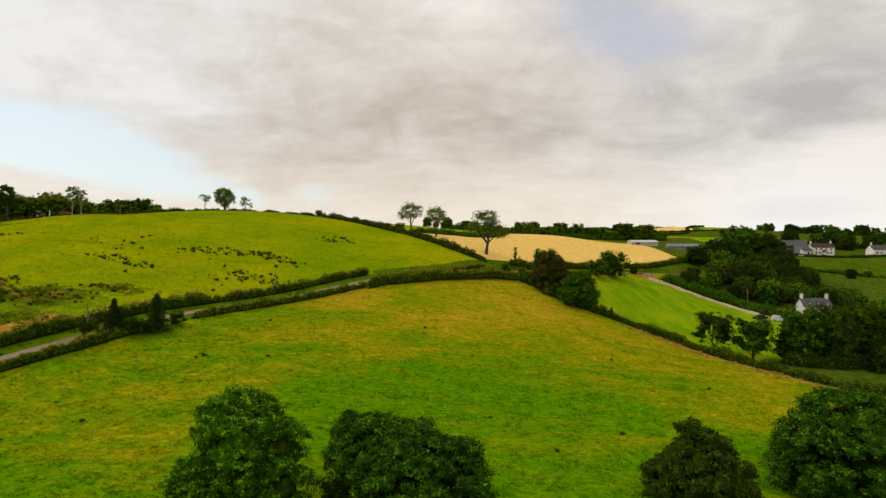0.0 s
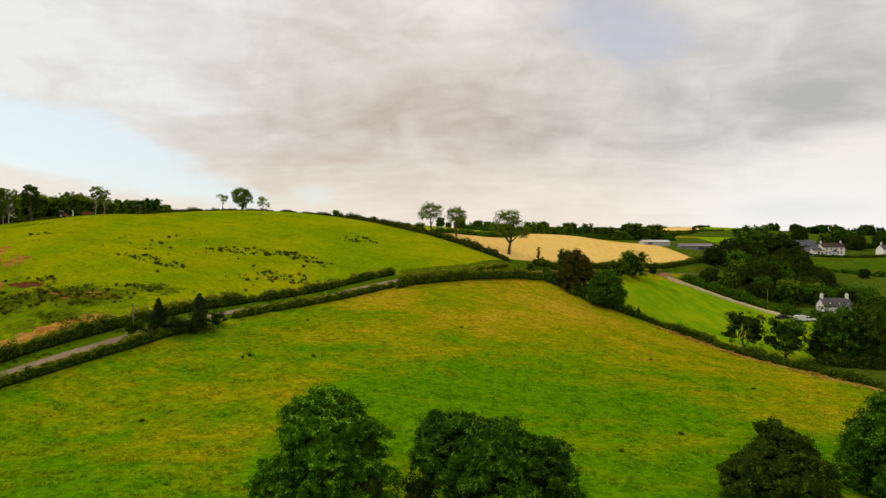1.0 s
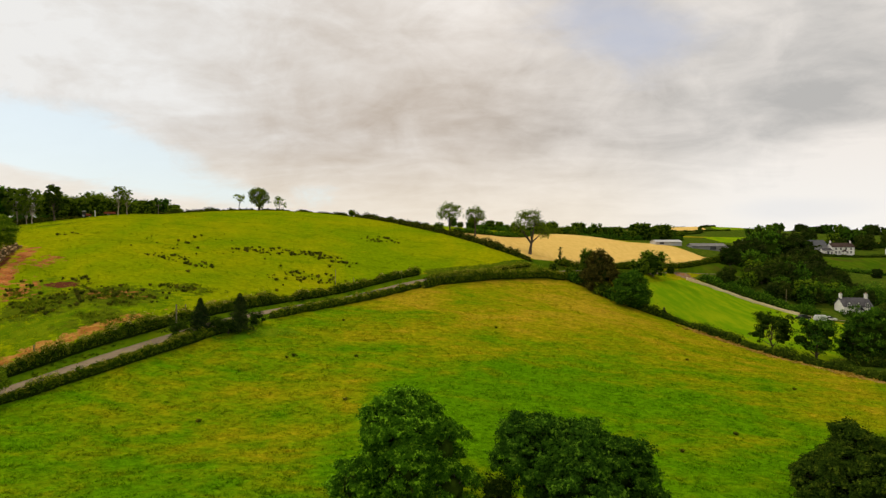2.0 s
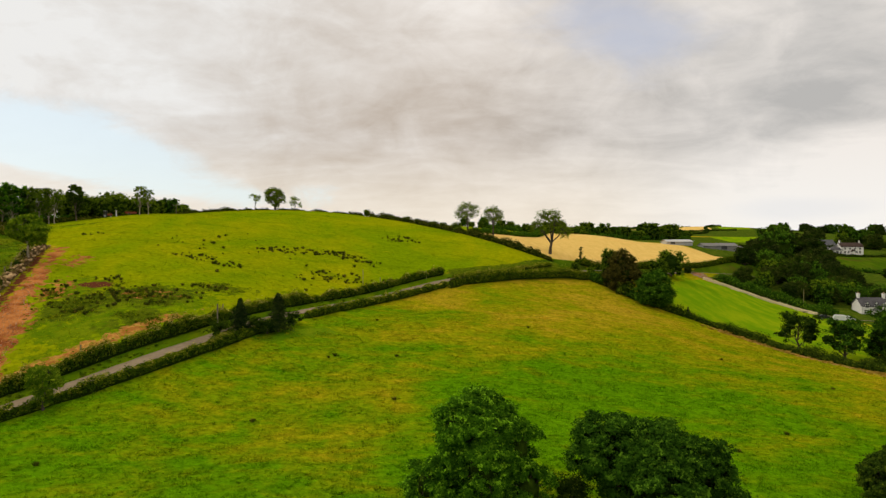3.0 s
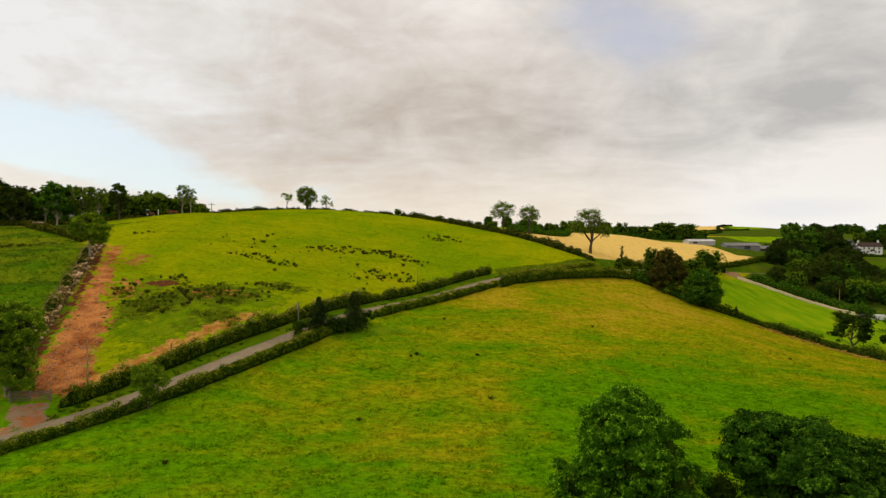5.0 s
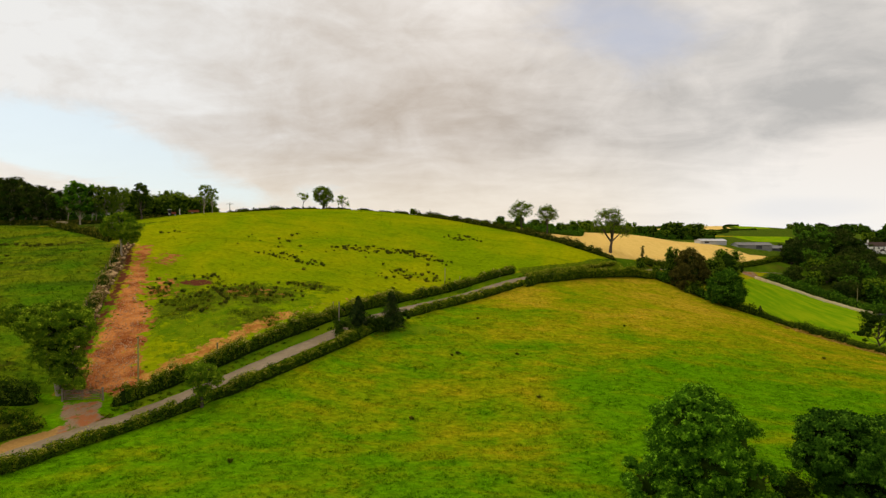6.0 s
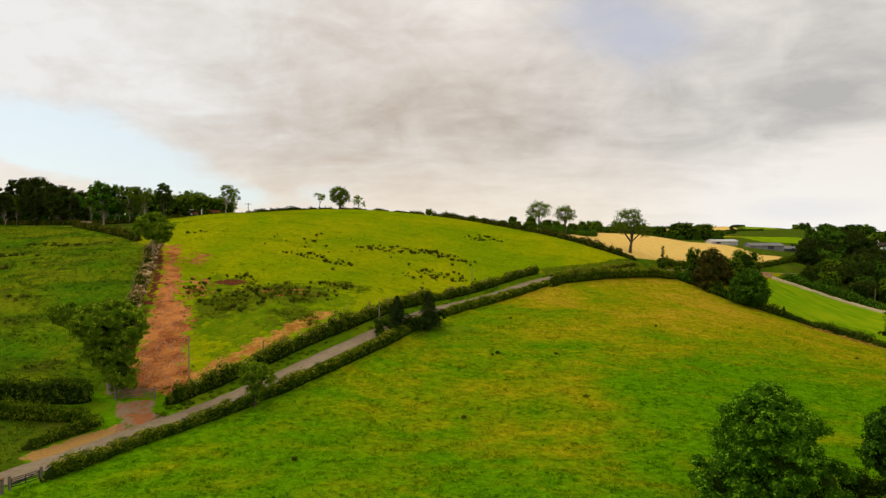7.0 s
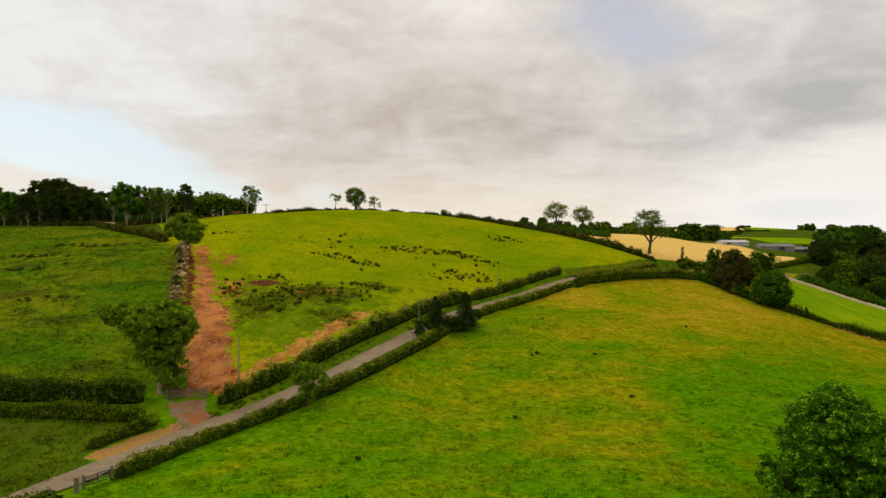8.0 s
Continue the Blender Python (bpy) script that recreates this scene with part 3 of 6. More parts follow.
def tube(points, radii, sides=6):
    """A tapering limb along points."""
    p = np.array(points, float)
    d = np.gradient(p, axis=0)
    d /= np.linalg.norm(d, axis=1)[:, None] + 1e-9
    ref = np.where(np.abs(d[:, 2:3]) > 0.9, np.array([[1.0, 0, 0]]), np.array([[0, 0, 1.0]]))
    u = np.cross(d, ref)
    u /= np.linalg.norm(u, axis=1)[:, None]
    v = np.cross(d, u)
    a = np.arange(sides) / sides * 2 * math.pi
    ring = u[:, None] * np.cos(a)[None, :, None] + v[:, None] * np.sin(a)[None, :, None]
    verts = (p[:, None] + ring * np.array(radii)[:, None, None]).reshape(-1, 3)
    faces = []
    for i in range(len(p) - 1):
        for j in range(sides):
            b, c = i * sides + j, i * sides + (j + 1) % sides
            faces.append((b, c, c + sides, b + sides))
    return verts, np.array(faces)


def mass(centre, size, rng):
    """A lumpy knot inside a crown, its dark colour standing in for shade."""
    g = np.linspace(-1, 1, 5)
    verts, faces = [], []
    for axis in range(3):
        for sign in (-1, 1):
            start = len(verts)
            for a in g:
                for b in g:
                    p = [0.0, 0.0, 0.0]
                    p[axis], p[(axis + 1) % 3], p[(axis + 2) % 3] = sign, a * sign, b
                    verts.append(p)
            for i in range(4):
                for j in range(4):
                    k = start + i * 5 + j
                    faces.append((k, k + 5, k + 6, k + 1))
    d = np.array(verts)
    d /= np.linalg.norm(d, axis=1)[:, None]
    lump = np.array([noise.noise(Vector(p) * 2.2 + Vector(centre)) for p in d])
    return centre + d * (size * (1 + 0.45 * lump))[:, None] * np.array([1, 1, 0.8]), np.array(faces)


def joined(pieces):
    verts, faces, start = [], [], 0
    for v, f in pieces:
        verts.append(v), faces.append(f + start)
        start += len(v)
    return np.vstack(verts), np.vstack(faces)


def tree_shape(seed, height, spread, bare, lobes, count, leaf, lobe=0.30, tuft=1.0, lean=0.0, top=0.5, droop=0.0, limb=0.035, open_to=0.0, core=0.42, inner=0.18, dome=False, heart=0.0, peak=1.0):
    """Wood and leaves of a tree: a trunk, limbs to each lobe of the crown, and leaves massed on the lobes.
    bare: the height of the clear trunk; top: where the crown is widest; open_to: the share of lobes that stay thin;
    dome: an even, closed, rounded crown; heart: the width of the shaded middle; peak: how pointed the crown is."""
    rng = np.random.default_rng(seed)
    wood, crown_c, crown_n, cores = [], [], [], []
    r0 = height * limb
    stem = [(lean * t * height * 0.3 + rng.normal(0, 0.012) * height * (t > 0), rng.normal(0, 0.012) * height * (t > 0), t * height * 0.8 - 0.3) for t in np.linspace(0, 1, 7)]
    wood.append(tube(stem, r0 * np.array([1.5, 1.0, 0.85, 0.7, 0.5, 0.3, 0.12])))
    stem = np.array(stem)
    for k in range(lobes):
        t = (k + 0.5) / lobes
        h = bare + (height - bare) * ((0.05 + 0.88 * t) if dome else (0.12 + 0.84 * t ** 0.9))
        f = (h - bare) / (height - bare)
        wide = math.sqrt(max(0.03, 1 - ((f - top) / (1.08 - top if f > top else top + 0.28)) ** 2))
        wide = wide ** peak
        a = k * 2.399 + rng.normal(0, 0.55)
        out = spread * 0.5 * wide * math.sqrt(rng.uniform(0.6 if dome else inner, 1.0)) * (1 - lobe * 0.55)
        c = np.array([lean * f * height * 0.25 + out * math.cos(a), out * math.sin(a), h - droop * out * 0.4])
        size = spread * lobe * (rng.uniform(0.75, 1.2) if dome else rng.uniform(0.5, 1.4)) * (0.7 + 0.4 * wide)
        c[2] = min(c[2], height - size * 0.85)
        start = stem[min(5, max(1, int((bare * 0.75 + (c[2] - bare) * 0.45) / (height * 0.8) * 6)))]
        bend = (start + c) / 2 + np.array([0, 0, -0.05 * height * (out / spread)]) + rng.normal(0, 0.02 * height, 3)
        thick = r0 * (0.45 - 0.25 * f)
        wood.append(tube([start, bend, c], [thick, thick * 0.65, thick * 0.2], 5))
        for _ in range(3):
            q = c + rng.normal(0, 1, 3) * size * 0.55
            wood.append(tube([c * 0.7 + bend * 0.3, (c + q) / 2 + rng.normal(0, 0.1, 3) * size, q], [thick * 0.35, thick * 0.2, thick * 0.06], 4))
        thin = 0.25 if rng.uniform() < open_to else 1.0
        m = int(count / lobes * thin * (0.6 + 0.7 * rng.uniform()))
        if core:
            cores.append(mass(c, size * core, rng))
        # small sprays on each lobe
        sprays = max(8, m // 55)
        d = rng.normal(0, 1, (sprays, 3))
        d[:, 2] += 0.35
        d /= np.linalg.norm(d, axis=1)[:, None]
        rad = size * rng.uniform(0.45 if tuft < 1 else 0.55, 1.22, sprays)[:, None]
        hub = c + d * rad * np.array([1, 1, 0.78])
        pick = rng.integers(0, sprays, m)
        off = rng.normal(0, 1, (m, 3)) * (0.085 * size + 0.12) * tuft * np.array([1, 1, 0.7])
        crown_c.append(hub[pick] + off)
        crown_n.append(d[pick] * 0.8 + off / (size * 0.22 + 0.1) / tuft + np.array([0, 0, 0.8]))
    heart = heart or (0.36 if dome else 0)
    if heart:
        mid = bare + (height - bare) * 0.46
        v, f = mass(np.array([0, 0, 0.0]), 1.0, rng)
        cores.append((v * np.array([spread * heart, spread * heart, (height - bare) * heart * 1.28]) + np.array([lean * 0.12 * height, 0, mid]), f))
        m = int(count * 0.14)
        d = rng.normal(0, 1, (max(12, m // 45), 3))
        d /= np.linalg.norm(d, axis=1)[:, None]
        pick = rng.integers(0, len(d), m)
        off = rng.normal(0, 0.16 + 0.012 * spread, (m, 3))
        wide = np.array([spread * heart, spread * heart, (height - bare) * heart * 1.28]) * 1.12
        crown_c.append(d[pick] * wide + off + np.array([lean * 0.12 * height, 0, mid]))
        crown_n.append(d[pick] + off * 2 + np.array([0, 0, 0.6]))
    centre, normal = np.vstack(crown_c), np.vstack(crown_n)
    low = centre[:, 2] < 0.25
    centre[low, 2] = 0.25 + rng.uniform(0, 0.3, low.sum())
    return joined(wood), leaves(centre, normal, leaf, rng), joined(cores) if cores else None


def crown_shape(seed, masses, leaf, lobe, per_lobe, stem, limb=0.2, cap=0.6, fill_in=0.74, foot=0.0):
    """Wood and leaves of a tree whose crown is built of several rounded masses: (x, y, z, radius, half height) about its foot.
    lobe: the size of the leafy knots that cover the masses; stem: the height of the clear trunk; cap: how far leaves face the sky."""
    rng = np.random.default_rng(seed)
    shape = np.array(masses, float)
    head = shape[np.argmax(shape[:, 2])]
    path = [(0, 0, -0.4), (head[0] * 0.1, head[1] * 0.1, stem * 0.5), (head[0] * 0.3, head[1] * 0.3, stem), (head[0] * 0.8, head[1] * 0.8, head[2] * 0.8), (head[0], head[1], head[2] + head[4] * 0.5)]
    wood, cores, crown_c, crown_n = [tube(path, limb * np.array([1.6, 1.1, 0.9, 0.5, 0.12]), 7)], [], [], []
    for k, (mx, my, mz, r, rz) in enumerate(shape):
        hub, size = np.array([mx, my, mz]), np.array([r, r, rz])
        start = np.array(path[2]) * (0.75 + 0.25 * rng.uniform())
        bend = (start + hub) / 2 + rng.normal(0, 0.10 * r, 3) + np.array([0, 0, 0.15 * r])
        wood.append(tube([start, bend, hub], [limb * 0.6, limb * 0.42, limb * 0.2], 5))
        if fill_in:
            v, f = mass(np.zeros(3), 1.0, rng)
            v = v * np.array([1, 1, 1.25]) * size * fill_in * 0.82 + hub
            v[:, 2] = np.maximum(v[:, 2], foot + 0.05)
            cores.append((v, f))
        count = int(max(10, 4 * math.pi * r * (r + rz) / 2 / (lobe * lobe * 1.35)))
        d = rng.normal(0, 1, (count, 3))
        d[:, 2] += 0.15
        d /= np.linalg.norm(d, axis=1)[:, None]
        at = hub + d * size * rng.uniform(0.80 if fill_in else 0.40, 1.08, count)[:, None]
        free = at[:, 2] > foot + 0.15
        for j, (ox, oy, oz, orr, orz) in enumerate(shape):
            if j != k:
                free &= np.linalg.norm((at - (ox, oy, oz)) / (orr, orr, orz), axis=1) > 0.80
        for c, out in zip(at[free], d[free]):
            own = lobe * rng.uniform(0.65, 1.3)
            wood.append(tube([hub * 0.5 + c * 0.5, c * 0.8 + hub * 0.2 + rng.normal(0, 0.1, 3), c], [limb * 0.16, limb * 0.1, limb * 0.04], 4))
            sprays = 9
            e = rng.normal(0, 1, (sprays, 3)) + out * 0.8
            e[:, 2] += cap
            e /= np.linalg.norm(e, axis=1)[:, None]
            knot = c + e * (own * rng.uniform(0.5, 1.1, sprays))[:, None] * np.array([1, 1, 0.72])
            m = int(per_lobe * rng.uniform(0.6, 1.4))
            pick = rng.integers(0, sprays, m)
            off = rng.normal(0, 1, (m, 3)) * own * 0.23 * np.array([1, 1, 0.62])
            crown_c.append(knot[pick] + off)
            crown_n.append(e[pick] * 0.8 + off / (own * 0.4) + np.array([0, 0, 0.7]))
    centre, normal = np.vstack(crown_c), np.vstack(crown_n)
    centre[:, 2] = np.maximum(centre[:, 2], foot + 0.2)
    return joined(wood), leaves(centre, normal, leaf, rng), joined(cores) if cores else None


def conifer_shape(seed, height, spread, count, leaf):
    """A dark conifer: a straight stem and tiers of drooping boughs."""
    rng = np.random.default_rng(seed)
    wood = [tube([(0, 0, -0.3), (0, 0, height * 0.5), (0, 0, height * 0.97)], [height * 0.03, height * 0.018, 0.02])]
    c, nrm = [], []
    boughs = 70
    for k in range(boughs):
        t = (k + 0.5) / boughs
        z = height * (0.10 + 0.88 * t)
        r = spread * 0.5 * (1 - t) ** 0.72 * rng.uniform(0.55, 1.12) + 0.12
        a = k * 2.399 + rng.normal(0, 0.2)
        end = np.array([r * math.cos(a), r * math.sin(a), z - r * 0.22])
        wood.append(tube([(0, 0, z), end * 0.5 + np.array([0, 0, z * 0.5 + 0.05]), end], [0.04, 0.03, 0.01], 4))
        m = int(count / boughs * (0.35 + 1.3 * (1 - t)))
        s = rng.uniform(0.15, 1.05, m)[:, None]
        c.append(np.array([0, 0, z]) + (end - np.array([0, 0, z])) * s + rng.normal(0, 0.14, (m, 3)) * (0.5 + r * 0.4))
        nrm.append(np.tile((math.cos(a) * 0.5, math.sin(a) * 0.5, 0.8), (m, 1)))
    return joined(wood), leaves(np.vstack(c), np.vstack(nrm), leaf, rng, 0.45), None


MESHES = {}


def plant(key, shape, x, y, leaf_mat, bark_mat, name, label, category="tree", scale=1.0, turn=0.0, group="", lift=0.0, tall=1.0):
    """A tree or bush at a place; plants with the same key share their meshes."""
    if key not in MESHES:
        wood, crown, cores = shape()
        made = []
        leaf_faces = len(crown[1])
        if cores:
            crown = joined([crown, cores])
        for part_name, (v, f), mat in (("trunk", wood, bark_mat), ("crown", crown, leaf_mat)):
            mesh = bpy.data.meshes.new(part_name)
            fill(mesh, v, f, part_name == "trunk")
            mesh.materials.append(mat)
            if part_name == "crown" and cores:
                mesh.materials.append(INNER_SHADE)
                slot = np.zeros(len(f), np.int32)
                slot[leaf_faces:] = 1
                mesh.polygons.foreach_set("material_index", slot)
            made.append((part_name, mesh))
        MESHES[key] = made
    root = new(name)
    root.matrix_basis = pose(x, y, gz(x, y) + lift, 0, 0, turn) @ Matrix.Diagonal((scale, scale, scale * tall, 1))
    for part_name, mesh in MESHES[key]:
        new(part_name, mesh).parent = root
    return tagged(root, label, category, group)


def hedge(name, points, width, height, leaf_mat, label, leaf=0.26, dense=26, ragged=0.35, seed=1, gaps=0.0, flat_top=0.7, category="hedge", top_leaves=0, top_mat=None):
    """A hedge along a line: a shade-dark body inside, leaves over a rounded section that swells and dips along it."""
    rng = np.random.default_rng(seed)
    line = curve(points, 0.8)
    t = np.gradient(line, axis=0)
    t /= np.hypot(t[:, 0], t[:, 1])[:, None]
    side = np.stack([t[:, 1], -t[:, 0]], 1)
    z = ground_height(line[:, 0], line[:, 1])
    wave = np.array([noise.noise((p[0] * 0.28 + seed, p[1] * 0.28, 0)) + 0.6 * noise.noise((p[0] * 0.9, p[1] * 0.9, seed)) for p in line])
    lean = np.array([noise.noise((p[0] * 0.2, p[1] * 0.2, seed + 4.0)) for p in line])
    wave = wave + 0.45 * np.array([noise.noise((p[0] * 1.7, p[1] * 1.7, seed + 2.0)) for p in line])
    hs = height * np.clip(1 + 1.25 * ragged * wave, 0.3, 1.9)
    ws = width * np.clip(1 + 0.6 * ragged * wave + 0.3 * ragged * lean, 0.45, 1.7)
    run = np.concatenate([[0], np.cumsum(np.hypot(*np.diff(line, axis=0).T))])
    close_up = np.clip(np.minimum(run, run[-1] - run) / (0.8 * width) + 0.03, 0, 1) ** 0.5
    hs, ws = hs * close_up, ws * close_up
    if gaps:
        keep = np.array([noise.noise((p[0] * 0.15, p[1] * 0.15, seed + 9.0)) for p in line]) > -1 + gaps * 1.2
        hs = np.where(keep, hs, hs * 0.35)
    length = np.hypot(*np.diff(line, axis=0).T).sum()
    root = new(name)
    root.location = (line[0, 0], line[0, 1], z[0])
    base = np.array(root.location)
    # a lower, narrower body within the leaves, coloured dark for the shade there
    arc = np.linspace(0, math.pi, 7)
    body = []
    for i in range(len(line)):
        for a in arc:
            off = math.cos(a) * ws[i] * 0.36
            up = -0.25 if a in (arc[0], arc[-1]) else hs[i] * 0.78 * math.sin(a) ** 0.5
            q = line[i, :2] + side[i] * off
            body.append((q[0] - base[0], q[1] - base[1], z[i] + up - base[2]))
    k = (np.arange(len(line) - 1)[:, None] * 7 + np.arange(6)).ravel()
    link("woody_core", body, np.stack([k, k + 1, k + 8, k + 7], 1), HEDGE_SHADE, root)
    m = int(length * (width + 2 * height) * dense * 1.6)
    i = rng.integers(0, len(line) - 1, m)
    f = rng.uniform(0, 1, m)
    a = rng.uniform(0.02, math.pi - 0.02, m)
    r = rng.normal(0.98, 0.08, m)
    sprig = np.where(rng.uniform(0, 1, m) < 0.15, rng.uniform(0, 0.35, m), 0)
    p = line[i] + (line[i + 1] - line[i]) * f[:, None]
    cs, sn = np.cos(a), np.sin(a)
    off = np.sign(cs) * np.abs(cs) ** flat_top * ws[i] * 0.5 * r
    up = np.abs(sn) ** flat_top * hs[i] * (r + sprig)
    c = np.stack([p[:, 0] + side[i, 0] * off, p[:, 1] + side[i, 1] * off, z[i] + (z[i + 1] - z[i]) * f + np.maximum(up, 0.05)], 1) - base
    nrm = np.stack([side[i, 0] * cs, side[i, 1] * cs, sn + 0.2], 1)
    v, faces = leaves(c, nrm, leaf, rng)
    link("foliage", v, faces, leaf_mat, root, False)
    # top leaves: light from above put into their colour, dry heads with LEAF_UMBEL
    if top_leaves:
        m = int(length * width * top_leaves)
        i, f = rng.integers(0, len(line) - 1, m), rng.uniform(0, 1, m)
        tuft = np.array([noise.noise((line[j, 0] * 0.8, line[j, 1] * 0.8, seed + 6.0)) for j in i])
        i, f = i[tuft > -0.15], f[tuft > -0.15]
        m = len(i)
        across = np.clip(rng.normal(0, 0.22, m), -0.5, 0.5)
        p = line[i] + (line[i + 1] - line[i]) * f[:, None]
        up = hs[i] * (1.0 - 0.5 * np.abs(across) + rng.exponential(0.10, m)) + 0.03
        c = np.stack([p[:, 0] + side[i, 0] * across * ws[i], p[:, 1] + side[i, 1] * across * ws[i], z[i] + (z[i + 1] - z[i]) * f + up], 1) - base
        v, faces = leaves(c, np.stack([side[i, 0] * across, side[i, 1] * across, np.full(m, 0.7)], 1) + rng.normal(0, 0.3, (m, 3)), leaf * 0.85, rng, 0.5)
        link("new_growth", v, faces, top_mat or LEAF_TOPLIT, root, False)
    return tagged(root, label, category)


# ---- hedges ----
def beside_lane(y0, y1, off, step=8):
    """Points along the lane between two northings, set off to its right by so many metres."""
    t = np.gradient(LANE, axis=0)
    t /= np.hypot(t[:, 0], t[:, 1])[:, None]
    p = LANE + np.stack([t[:, 1], -t[:, 0]], 1) * off
    p = p[(LANE[:, 1] >= y0) & (LANE[:, 1] <= y1)]
    return [tuple(q) for q in p[::step]] + [tuple(p[-1])]


hedge("hedge", [(-72.0, 46.9)] + beside_lane(49.5, 92.0, 3.2), 1.5, 1.0, LEAF_HEDGE, "dense dark green hawthorn hedge beside the lane", 0.18, 52, 0.5, 3, top_leaves=110)
hedge("hedge", beside_lane(97.5, 136.5, 3.25), 1.65, 1.0, LEAF_HEDGE, "clipped green hedge along the lane at the meadow's far edge", 0.26, 26, 0.42, 4, top_leaves=85)
hedge("hedge", [(-16.8, 133.2), (-13.1, 138.1), (-2.9, 146.0), (3.2, 149.7), (13, 154.5), (20, 156.5)], 2.2, 1.75, LEAF_HEDGE, "taller clipped green hedge that hides the lane beyond the meadow", 0.28, 24, 0.30, 47, top_leaves=70)
hedge("hedge", [(-70.0, 63.4)] + beside_lane(61.5, 141.0, -3.9), 1.6, 1.35, LEAF_HEDGE, "green hedge with pale dry twigs on top above the grass verge", 0.20, 44, 0.6, 5, top_leaves=100, top_mat=LEAF_UMBEL)
hedge("hedge", [(12.2, 164.6), (2.8, 171.2), (-4.2, 178.2), (-9.5, 185.5), (-15.6, 193), (-24, 203), (-33.4, 214.6), (-46, 226)], 2.2, 1.4, LEAF_SCRUB, "rough dark boundary hedge running up the hill", 0.36, 17, 0.6, 6)
hedge("hedge", [(33, 145), (38.6, 143), (44.5, 139.5), (50.5, 134), (54.5, 124), (58.4, 112.5), (63.4, 100.5), (69.5, 93.5), (80, 84)], 1.7, 1.5, LEAF_DARK, "low dark hedge with dry grass beside the meadow", 0.26, 26, 0.6, 7)
hedge("hedge", [(-98, 62), (-91, 61.4), (-86.2, 62.6), (-80.8, 63.6), (-78.2, 64)], 1.8, 2.2, LEAF_DARK, "tall dark hedge beside the field gate", 0.22, 34, 0.25, 8)
hedge("hedge", [(-100, 56.5), (-89, 58.2), (-82, 59.6), (-76.2, 60)], 1.7, 1.3, LEAF_HEDGE, "dark green hedge across the low field", 0.22, 32, 0.35, 9)
hedge("hedge", [(-77.9, 52.6), (-76.3, 56), (-74.4, 59.2)], 1.3, 1.0, LEAF_HEDGE, "short trimmed hedge beside the dry verge", 0.20, 36, 0.3, 10)
hedge("hedge", [(18, 166), (28, 171), (44, 189.5), (62, 211.5), (75, 220), (90, 228.5), (99, 234)], 2.0, 1.7, LEAF_HEDGE, "green hedge below the stubble field", 0.36, 18, 0.45, 11)
hedge("hedge", [(-9, 197.5), (2, 211), (11, 222.5), (20, 245), (31, 290)], 1.8, 1.4, LEAF_OAK, "dark hedge between stubble and green field", 0.5, 12, 0.5, 12)
hedge("hedge", [(-134, 150.5), (-123, 141), (-113, 132.8), (-104.5, 125)], 1.6, 1.4, LEAF_SCRUB, "dark scrubby hedge climbing toward the wood", 0.34, 20, 0.5, 13)
hedge("hedge", [(76, 208.5), (84, 204.5), (92, 200.8), (100, 195), (107, 189.5)], 3.2, 2.5, LEAF_OAK, "thick green hedge along the byway", 0.4, 18, 0.4, 14)
hedge("hedge", [(205, 392), (228, 392.5), (262, 391), (310, 389)], 2.0, 1.3, LEAF_DARK, "dark hedge in front of the white farmhouse", 0.7, 7, 0.3, 15)
hedge("hedge", [(172, 300), (192, 318), (240, 321), (310, 321)], 2.5, 1.6, LEAF_OAK, "tall hedge below the valley field", 0.8, 6, 0.7, 16)
hedge("hedge", [(110, 172), (135, 200), (170, 215), (220, 225)], 2.2, 1.6, LEAF_DARK, "dark hedge behind the villa garden", 0.6, 9, 0.4, 17)
hedge("hedge", [(-48, 227), (-60, 229), (-74, 226), (-88, 219), (-100, 208), (-106, 196)], 1.2, 0.8, LEAF_SCRUB, "low ragged hedge on the hill's skyline", 0.32, 16, 0.9, 18, 0.5)
hedge("hedge", [(195, 545), (232, 572), (262, 640), (300, 690)], 2.5, 1.4, LEAF_DARK, "dark hedge between far fields", 1.2, 3, 0.5, 19)
hedge("hedge", [(200, 590), (240, 596), (275, 600)], 2.5, 1.3, LEAF_DARK, "dark hedge below the far gold field", 1.2, 3, 0.5, 20)

hedge("hedge", [(19.5, 157), (25, 153.5), (30, 147)], 2.4, 2.0, LEAF_OAK, "thick green hedge at the meadow corner", 0.3, 20, 0.6, 44)


hedge("hedge", [(-15.5, 144.2), (-8, 150.2), (2, 156.6), (11, 161.8)], 1.8, 0.7, LEAF_BANK, "low tangle of grass and brambles on the bank above the lane", 0.28, 24, 0.5, 46, top_leaves=60)


# ---- trees ----
plant("near_1", lambda: crown_shape(24, [(0.2, 0, 7.1, 3.0, 2.8), (3.6, 0.3, 5.2, 1.6, 2.3), (-3.9, 0.2, 2.4, 1.8, 2.0), (0.2, 0, 3.6, 3.1, 3.0), (0.5, -2.4, 4.4, 1.9, 2.2), (-0.4, 2.6, 4.5, 2.0, 2.3), (4.4, -1.2, 2.4, 1.6, 1.9), (-1.7, -1.3, 7.9, 1.3, 1.2), (1.6, 0.8, 8.0, 1.3, 1.1)], 0.25, 0.85, 300, 2.0, 0.26, 0.9), -15.6, 45.2, LEAF_ASH, BARK, "tree", "broad leafy ash tree with bright green sprays at the meadow's edge", scale=0.87)
